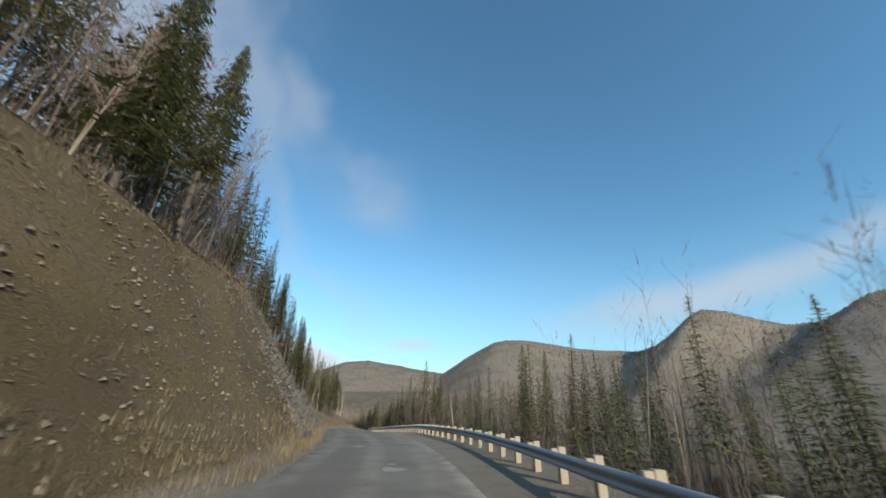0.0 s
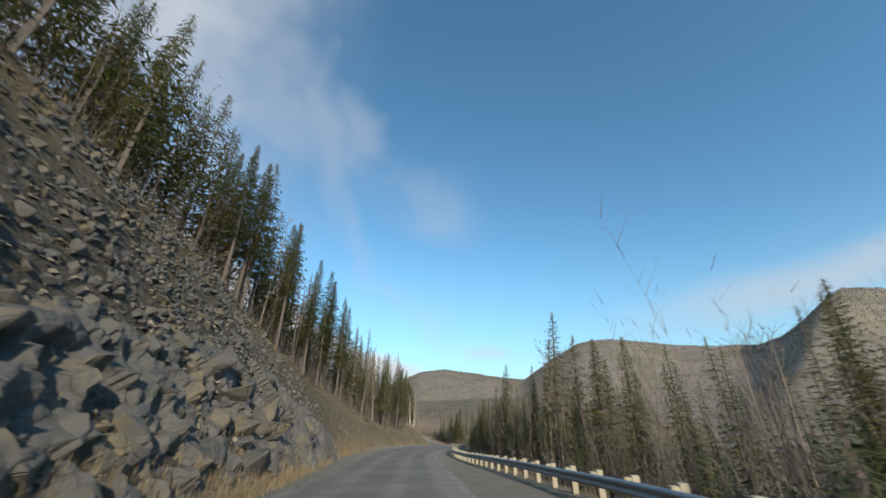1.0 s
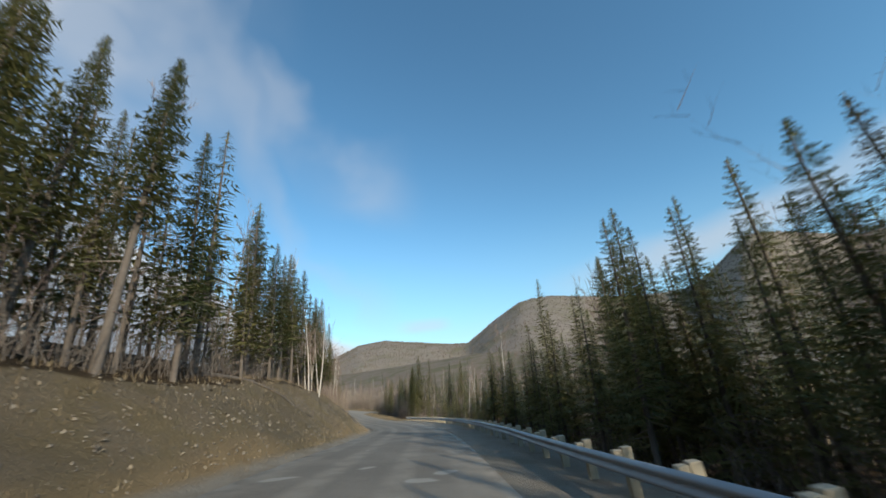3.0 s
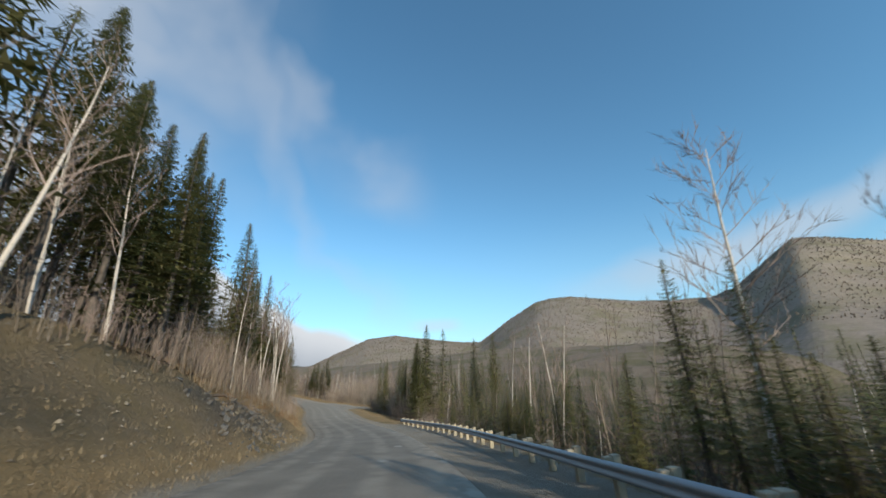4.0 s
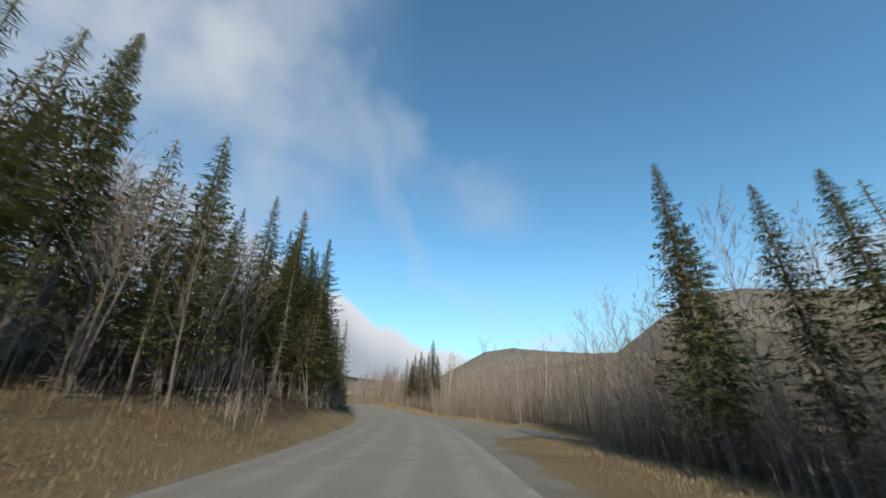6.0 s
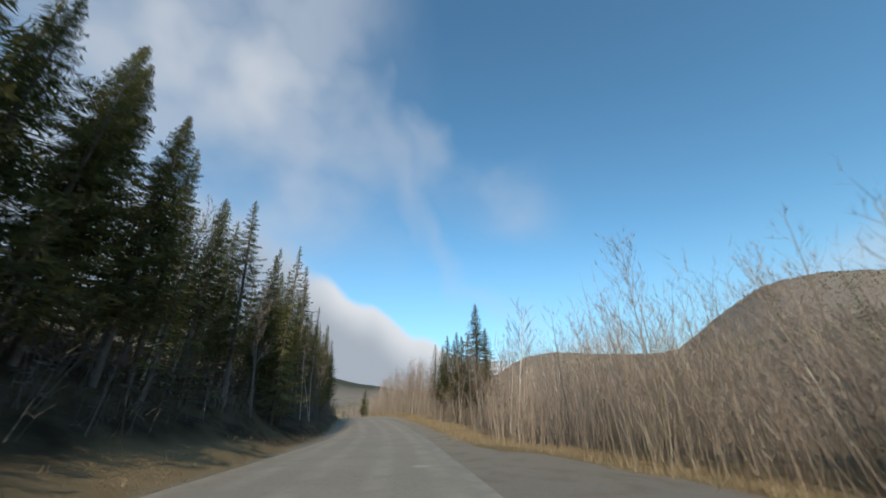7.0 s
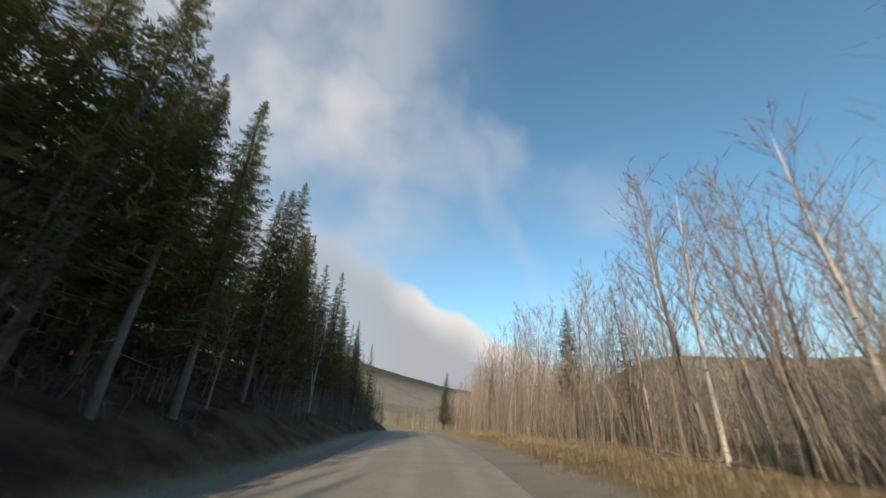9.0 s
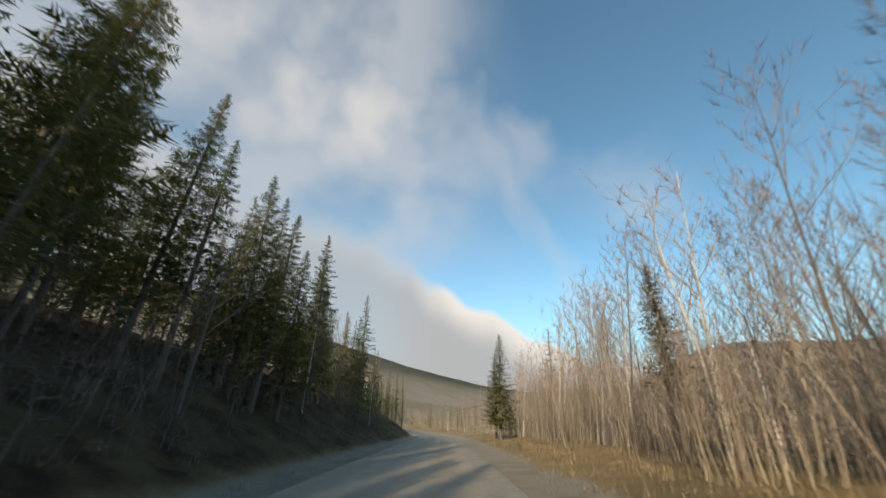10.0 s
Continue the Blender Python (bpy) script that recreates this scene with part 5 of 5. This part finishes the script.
def guardrail():
    rail = thing("guardrail", place(RAIL_END, interp(RAIL_END, RAIL)), "galvanised W-beam guardrail on weathered timber posts", "guardrail")
    back = rail.matrix_world.inverted()

    def box(name, sx, sy, z0, z1, mat):
        bm = bmesh.new()
        bmesh.ops.create_cube(bm, size=1.0, matrix=Matrix.Translation((0, 0, (z0 + z1) / 2)) @ Matrix.Diagonal((sx, sy, z1 - z0, 1)))
        bmesh.ops.bevel(bm, geom=bm.edges[:], offset=0.012, segments=1, affect="EDGES")
        me = bpy.data.meshes.new(name)
        bm.to_mesh(me)
        bm.free()
        me.materials.append(mat)
        return me

    post_me = box("post", 0.19, 0.16, -0.6, 0.80, POST)
    block_me = box("block", 0.17, 0.15, 0.40, 0.765, POST)
    bolt_bm = bmesh.new()
    bmesh.ops.create_cone(bolt_bm, cap_ends=True, segments=8, radius1=0.022, radius2=0.016, depth=0.03, matrix=Matrix.Rotation(math.pi / 2, 4, "Y"))
    bolt_me = bpy.data.meshes.new("bolt")
    bolt_bm.to_mesh(bolt_me)
    bolt_bm.free()
    bolt_me.materials.append(STEEL)
    # the W of the beam: out towards the road, height
    shape = [(0.000, 0.400), (0.030, 0.415), (0.075, 0.445), (0.083, 0.470), (0.075, 0.495), (0.020, 0.535), (0.008, 0.555), (0.020, 0.575),
             (0.075, 0.615), (0.083, 0.640), (0.075, 0.665), (0.030, 0.695), (0.000, 0.710)]
    ss = np.arange(RAIL_END, -52, -GAP)
    rng = random.Random(5)
    for k, s in enumerate(ss):
        r = right_of(s)
        yaw = math.degrees(math.atan2(r[1], r[0]))
        at = interp(s, RAIL)
        tilt = rng.uniform(-1.5, 1.5)
        for name, me, off in (("post", post_me, 0.13), ("block", block_me, -0.06), ("bolt", bolt_me, -0.165)):
            q = line_at(s)
            x, y = q[:2] + r * (at + off)
            ob = new(name, me)
            ob.parent = rail
            up = 0.555 if name == "bolt" else rng.uniform(-0.02, 0.02)
            ob.matrix_local = back @ pose(x, y, q[2] + camber(s, at) - 0.02 + up, tilt if name != "bolt" else 0, 0, yaw)
    for k in range(0, len(ss) - 2, 2):
        v, f = [], []
        stops = np.linspace(ss[k] + (0.22 if k == 0 else 0.06), ss[k + 2] - 0.06, 7)
        for inner in (0.0, 0.006):
            for s in stops:
                q, r, at = line_at(s), right_of(s), interp(s, RAIL)
                for out, z in shape:
                    x, y = q[:2] + r * (at - 0.15 - out + inner)
                    v.append(back @ Vector((x, y, q[2] + camber(s, at) - 0.02 + z + (0.004 if k % 4 else 0))))
        w, m = len(shape), len(stops) * len(shape)
        for i in range(len(stops) - 1):
            for j in range(w - 1):
                a = i * w + j
                f.append((a, a + w, a + w + 1, a + 1))
                f.append((m + a, m + a + 1, m + a + w + 1, m + a + w))
            f.append((i * w + w - 1, i * w + 2 * w - 1, m + i * w + 2 * w - 1, m + i * w + w - 1))
        part("beam", mesh_of("beam", v, f, STEEL, True), rail)
    # rounded terminal
    v, f = [], []
    q, r, at = line_at(RAIL_END + 0.2), right_of(RAIL_END), interp(RAIL_END, RAIL)
    ahead = np.array([-r[1], r[0]])
    for k in range(9):
        a = math.pi * k / 8
        for z in (0.40, 0.45, 0.555, 0.66, 0.71):
            c = q[:2] + r * (at - 0.10 - 0.11 * math.cos(a)) + ahead * 0.30 * math.sin(a)
            v.append(back @ Vector((c[0], c[1], q[2] + camber(RAIL_END, at) - 0.02 + z)))
    f = [(k * 5 + j, k * 5 + j + 1, k * 5 + j + 6, k * 5 + j + 5) for k in range(8) for j in range(4)]
    part("terminal", mesh_of("terminal", v, f, STEEL, True), rail, "rounded steel end of the rail")


guardrail()

# ---------------------------------------------------------------- rocks
def rock_mesh(name, seed, flat, mat, points=14, worn=True):
    """An angular block, about one metre across."""
    rng = random.Random(seed)
    bm = bmesh.new()
    for _ in range(points):
        p = Vector((rng.uniform(-0.5, 0.5), rng.uniform(-0.5, 0.5), rng.uniform(-0.5, 0.5)))
        p = p.normalized() * (0.36 + 0.2 * rng.random()) if rng.random() < 0.5 else p
        bm.verts.new((p.x, p.y * 0.8, p.z * flat))
    got = bmesh.ops.convex_hull(bm, input=bm.verts[:])
    bmesh.ops.delete(bm, geom=list({e for e in got["geom_interior"] + got["geom_unused"] if isinstance(e, bmesh.types.BMVert)}), context="VERTS")
    if worn:
        bmesh.ops.bevel(bm, geom=bm.edges[:], offset=0.018, segments=1, affect="EDGES")
    me = bpy.data.meshes.new(name)
    bm.to_mesh(me)
    bm.free()
    me.materials.append(mat)
    return me


ROCKS = [rock_mesh("rock", 200 + k, 0.45 + 0.07 * (k % 6), ROCK, 11 + k % 5) for k in range(14)]


def rocks():
    rng = random.Random(17)
    # blocks that stand out of the scree
    for k in range(295):
        s = rng.triangular(22, 62, 36)
        toe, far, top = bank(s)
        u = rng.random() ** 1.2 * 0.6
        d = -(toe + 0.1 + u * (far - toe))
        size = rng.uniform(0.45, 0.9) if rng.random() < 0.68 else rng.uniform(0.9, 1.5)
        if u > 0.42:
            size *= 0.55
        p = place(s, d)
        r = right_of(s)
        p[:2] += r * 0.05
        p[2] += 0.1 if u < 0.45 else 0.0
        if s > 56 and u < 0.5:
            continue
        ob = new("rock", rng.choice(ROCKS))
        ob.parent = ground
        ob.matrix_world = pose(p[0], p[1], p[2] - 0.06 * size, rng.uniform(-50, 50), rng.uniform(-50, 50), rng.uniform(0, 360)) @ Matrix.Diagonal((size, size * rng.uniform(0.7, 1.1), size * rng.uniform(0.8, 1.2), 1))


rocks()


def facet(p, size, seed, tilt):
    """Height of a broken face: each cell a tilted plane of its own."""
    q = Vector((p[0] / size, p[1] / size, seed))
    gap, near = noise.voronoi(q)

    def plane(c):
        h = noise.noise_vector(Vector((c.x * 7.31, c.y * 5.17, c.z * 3.3 + seed)))
        return h.x * 0.8 + tilt * (h.y * (q.x - c.x) + h.z * (q.y - c.y)) * 2.2

    share = 0.5 * max(0.0, 1 - (gap[1] - gap[0]) / min(0.4, 0.22 / size))
    return plane(near[0]) * (1 - share) + plane(near[1]) * share


def outcrop():
    """The bare face of bedrock at the foot of the bank, broken small at one end and in great slabs at the other."""
    crag = thing("rock_outcrop", place(64, -7.2), "grey bedrock outcrop with angular broken faces below the bank", "rock")
    back = crag.matrix_world.inverted()
    tall_at = [(24, 0.5), (29, 2.6), (40, 5.0), (52, 6.6), (58, 7.6), (64, 6.4), (68, 5.2), (71, 4.4), (73, 3.4), (74.2, 0.6)]
    ss, vs = np.arange(24, 74.2, 0.16), np.linspace(-0.6, 1.0, 66)
    verts = []
    for s in ss:
        toe, far, top = bank(s)
        a = interp(s, STEEP)
        base, r = line_at(s), right_of(s)
        tall = interp(s, tall_at)
        slab = min(1.0, max(0.0, (s - 55) / 6))
        for t in vs:
            w = max(t, 0) * tall if t > 0 else t * 1.0
            up, out = w * a / math.hypot(1, a), -toe - w / math.hypot(1, a)
            small = facet((s, w), 0.8, 2.0, 0.9) * 0.85 + facet((s, w), 0.36, 5.0, 0.8) * 0.2
            great = facet((s + 0.5 * w, w * 0.42), 1.9, 9.0, 1.0) * 1.25 + facet((s + 0.4 * w, w * 0.4), 0.7, 4.0, 0.9) * 0.3
            push = small * (1 - slab) + great * slab
            belly = (0.1 + 0.45 * slab) * math.sin(math.pi * min(1, max(0, t) * 0.85 + 0.12))
            fade = min(1, (1 - max(t, 0)) * 5) * min(1, (s - 24) / 3) * min(1, (74.2 - s) / 0.8)
            push = (push + belly) * fade - 0.35 * (1 - fade)
            x, y = base[:2] + r * (out + push * 0.83)
            verts.append(back @ Vector((x, y, base[2] + up + push * 0.35)))
    w = len(vs)
    faces = [(i * w + j, i * w + j + 1, (i + 1) * w + j + 1, (i + 1) * w + j) for i in range(len(ss) - 1) for j in range(w - 1)]
    part("rock_face", mesh_of("rock_face", verts, faces, ROCK), crag)
    # slabs that stand out of the face at its massive end
    rng = random.Random(53)
    shapes = [rock_mesh("rock_slab", 300 + k, 0.7, ROCK, 10) for k in range(9)]
    for k in range(70):
        s = rng.uniform(53.5, 73.2)
        toe, far, top = bank(s)
        a, base, r = interp(s, STEEP), line_at(s), right_of(s)
        size = rng.uniform(1.0, 2.4) * (0.6 if s > 71 else 1.0)
        w = interp(s, tall_at) * rng.uniform(0.02, 0.80)
        out = -toe - w / math.hypot(1, a) + rng.uniform(-0.15, 0.35)
        x, y = base[:2] + r * out
        turn = math.degrees(math.atan2(r[1], r[0]))
        ob = part("rock_slab", rng.choice(shapes), crag)
        ob.matrix_local = back @ pose(x, y, base[2] + w * a / math.hypot(1, a), 0, 0, turn + rng.uniform(-35, 35)) @ pose(0, 0, 0, rng.uniform(-30, 30), 34 + rng.uniform(-20, 20), 0) @ Matrix.Diagonal((size * 0.75, size * rng.uniform(0.9, 1.4), size * rng.uniform(1.0, 1.5), 1))


outcrop()


def rubble():
    """Blocks of scree too many to count."""
    rng = random.Random(41)
    shapes = [rock_mesh("rubble", 500 + k, 0.5 + 0.06 * (k % 5), ROCK, 10, False) for k in range(6)]
    items = []
    for q in range(4300):
        s = rng.triangular(22, 86, 46) if q < 1100 else rng.uniform(169, 185) if q < 1350 else rng.uniform(46, 76) if q < 2000 else rng.uniform(72, 102) if q < 2500 else rng.triangular(41, 72, 55)
        toe, far, top = bank(s)
        p = place(s, -(toe + 0.1 + (far - toe) * (rng.random() * (0.85 if q < 1100 else 0.6) if q < 1350 else rng.uniform(0.35, 0.9) if q < 2000 else 0.65 * rng.random() if q < 2500 else rng.uniform(0.3, 0.97))))
        k = rng.uniform(0.12, 0.40 if q < 1100 else 0.55 if q < 2000 else 0.3) if q < 2500 else 0.16 + 0.5 * rng.random() ** 2
        items.append((rng.choice(shapes), pose(p[0], p[1], p[2], rng.uniform(-60, 60), rng.uniform(-60, 60), rng.uniform(0, 360)) @ Matrix.Diagonal((k, k, k, 1))))
    tagged(joined("rubble", "broken grey stones lying on the scree slope", items), category="stones")


rubble()


def loose_stones():
    rng = random.Random(29)
    v, f = [], []
    for _ in range(19000):
        s = rng.uniform(-6, 100) if rng.random() < 0.75 else rng.uniform(90, 168)
        toe, far, top = bank(s)
        u = rng.random()
        d = -(toe + u * (far - toe))
        if 74 < s < 100 and rng.random() < 0.4:
            continue
        x, y, z = place(s, d)
        size = 0.025 + 0.07 * rng.random() ** 2.6 + (0.09 if 25 < s < 72 and u < 0.6 and rng.random() < 0.35 else 0)
        i = len(v)
        turn = rng.uniform(0, 6.28)
        for q in range(4):
            a = turn + q * 1.57 + rng.uniform(-0.4, 0.4)
            v.append((x + size * math.cos(a), y + size * math.sin(a), z + rng.uniform(-0.6, 0.3) * size))
        v.append((x + rng.uniform(-0.3, 0.3) * size, y + rng.uniform(-0.3, 0.3) * size, z + size * rng.uniform(0.5, 1.0)))
        f += [(i + q, i + (q + 1) % 4, i + 4) for q in range(4)]
    tagged(new("loose_stones", mesh_of("loose_stones", v, f, STONES)), "loose stones scattered over the bank", "stones", kind="stuff")


loose_stones()

# ---------------------------------------------------------------- grass
def dry_grass():
    rng = random.Random(37)
    v, f = [], []

    def tuft(s, d, high, blades, spread):
        blades, spread = int(blades * 1.6), spread * 1.3
        x, y, z = place(s, d)
        for _ in range(blades):
            a, r = rng.uniform(0, 6.28), spread * math.sqrt(rng.random())
            px, py = x + r * math.cos(a), y + r * math.sin(a)
            h, w, b = 0.72 * high * rng.uniform(0.4, 1.15), rng.uniform(0.004, 0.010), rng.uniform(0, 6.28)
            bend = h * rng.uniform(0.1, 0.6)
            i = len(v)
            c, n = math.cos(b), math.sin(b)
            w *= 1.25
            v.extend([(px - w * n, py + w * c, z - 0.03), (px + w * n, py - w * c, z - 0.03), (px + bend * c, py + bend * n, z + h)])
            f.append((i, i + 1, i + 2))

    for _ in range(2300):                                   # foot of the bank
        s = rng.uniform(4, 400)
        toe = interp(s, TOE)
        high = 0.42 if s < 120 else 0.3
        if (84 < s < 150 or s > 236) and rng.random() < 0.7:
            continue
        tuft(s, -(toe + rng.triangular(-0.5, 2.2, 0.3)), high, 7, 0.35)
    for _ in range(2300):                                   # weeds below the rocks
        s = rng.triangular(4, 86, 50)
        tuft(s, -(interp(s, TOE) + rng.triangular(-1.0, 0.9, -0.3)), rng.uniform(0.25, 0.85), 8, 0.35)
    for _ in range(1500):                                   # upper edge and slope of the bank
        s = rng.uniform(0, 215)
        toe, far, top = bank(s)
        tuft(s, -(far + rng.uniform(-1.6, 0.9)), 0.4, 6, 0.4)
    for _ in range(1200):
        s = rng.uniform(158, 245)
        toe, far, top = bank(s)
        tuft(s, -(toe + rng.random() * (far - toe)), 0.26, 8, 0.45)
    for _ in range(5200):                                   # verge across the road
        s = rng.triangular(200, 430, 262)
        d = rng.triangular(3.6, 8.4, 6.0)
        if 246 < s < 284:
            d += interp(s, WOODS) - 6.4
        tuft(s, d if s > 250 else d + 0.8, rng.uniform(0.15, 0.35) if s < 250 else rng.uniform(0.15, 0.55), 9, 0.45)
    for _ in range(900):                                    # behind the guardrail
        tuft(rng.uniform(5, 199), rng.triangular(5.1, 8.0, 5.6), 0.4, 6, 0.4)
    tagged(new("dry_grass", mesh_of("dry_grass", v, f, STRAW)), "tufts of dry straw-coloured grass on the verges", "grass", kind="stuff")


dry_grass()


def heath():
    """Red-brown dead stems that cover the low bank before the birches."""
    rng = random.Random(97)
    v, f = [], []
    for _ in range(1100):
        s = rng.uniform(173, 240)
        toe, far, top = bank(s)
        x, y, z = place(s, -(toe + (far - toe) * rng.uniform(0.5 if s < 186 else 0.2, 1.35)))
        for _ in range(11):
            px, py = x + rng.uniform(-0.45, 0.45), y + rng.uniform(-0.45, 0.45)
            h, a = rng.uniform(0.12, 0.55), rng.uniform(0, 6.28)
            c, n, w = math.cos(a), math.sin(a), 0.007
            i = len(v)
            v.extend([(px - w * n, py + w * c, z - 0.03), (px + w * n, py - w * c, z - 0.03), (px + 0.3 * h * c, py + 0.3 * h * n, z + h)])
            f.append((i, i + 1, i + 2))
    tagged(new("heath", mesh_of("heath", v, f, HEATH)), "red-brown dead stems and heath on the low bank", "undergrowth", kind="stuff")


heath()


# ---------------------------------------------------------------- fallen trunks
def fallen_trunk(s0, d0, s1, d1, r, seed):
    """A dead trunk that lies on the ground from one place to another."""
    rng = random.Random(seed)
    a, b = place(s0, d0), place(s1, d1)
    log = thing("fallen_trunk", a, "grey dead trunk with broken limbs lying on the bank", "log", "fallen trunks")
    way = b - a
    pts = []
    for k in range(7):
        u = k / 6
        p = place(s0 + (s1 - s0) * u, d0 + (d1 - d0) * u)
        pts.append(p - a + np.array([0, 0, r * (0.8 - 0.5 * u) + 0.05 * math.sin(k * 2)]))
    v, f = [], []
    tube(v, f, pts, [r * (1 - 0.12 * k) for k in range(7)], 7)
    part("stem", mesh_of("stem", v, f, BARK, True), log)
    v, f = [], []
    side = np.cross(way, (0, 0, 1.0))
    side /= np.linalg.norm(side)
    for k in range(14):
        p = pts[1 + k % 5] + (pts[2 + k % 5] - pts[1 + k % 5]) * rng.random()
        d = side * rng.uniform(-1, 1) + np.array([0, 0, rng.uniform(0.2, 1.0)]) + way / np.linalg.norm(way) * rng.uniform(0, 0.8)
        d /= np.linalg.norm(d)
        tube(v, f, [p, p + d * rng.uniform(0.3, 0.6), p + d * rng.uniform(0.7, 1.3) + np.array([0, 0, 0.1])], [0.02, 0.014, 0.004], 3)
    tagged(part("broken_wood", mesh_of("broken_wood", v, f, TWIGS), log), kind="stuff")


for k, (s0, d0, s1, d1, r) in enumerate([(221, -10.2, 225, -7.9, 0.11), (219, -9.6, 224.5, -8.2, 0.08), (86, -12.6, 93, -11.4, 0.13), (88, -12.0, 96, -10.6, 0.11), (90, -12.8, 95, -9.6, 0.09),
                                         (134, -12.2, 143, -8.6, 0.13), (151, -11.6, 155, -9.2, 0.10), (176, -11.0, 181, -9.0, 0.09), (300, -10.8, 305, -9.0, 0.1), (214, 9.0, 219, 11.0, 0.1), (347, 9.2, 351, 8.0, 0.08)]):
    fallen_trunk(s0, d0, s1, d1, r, 400 + k)
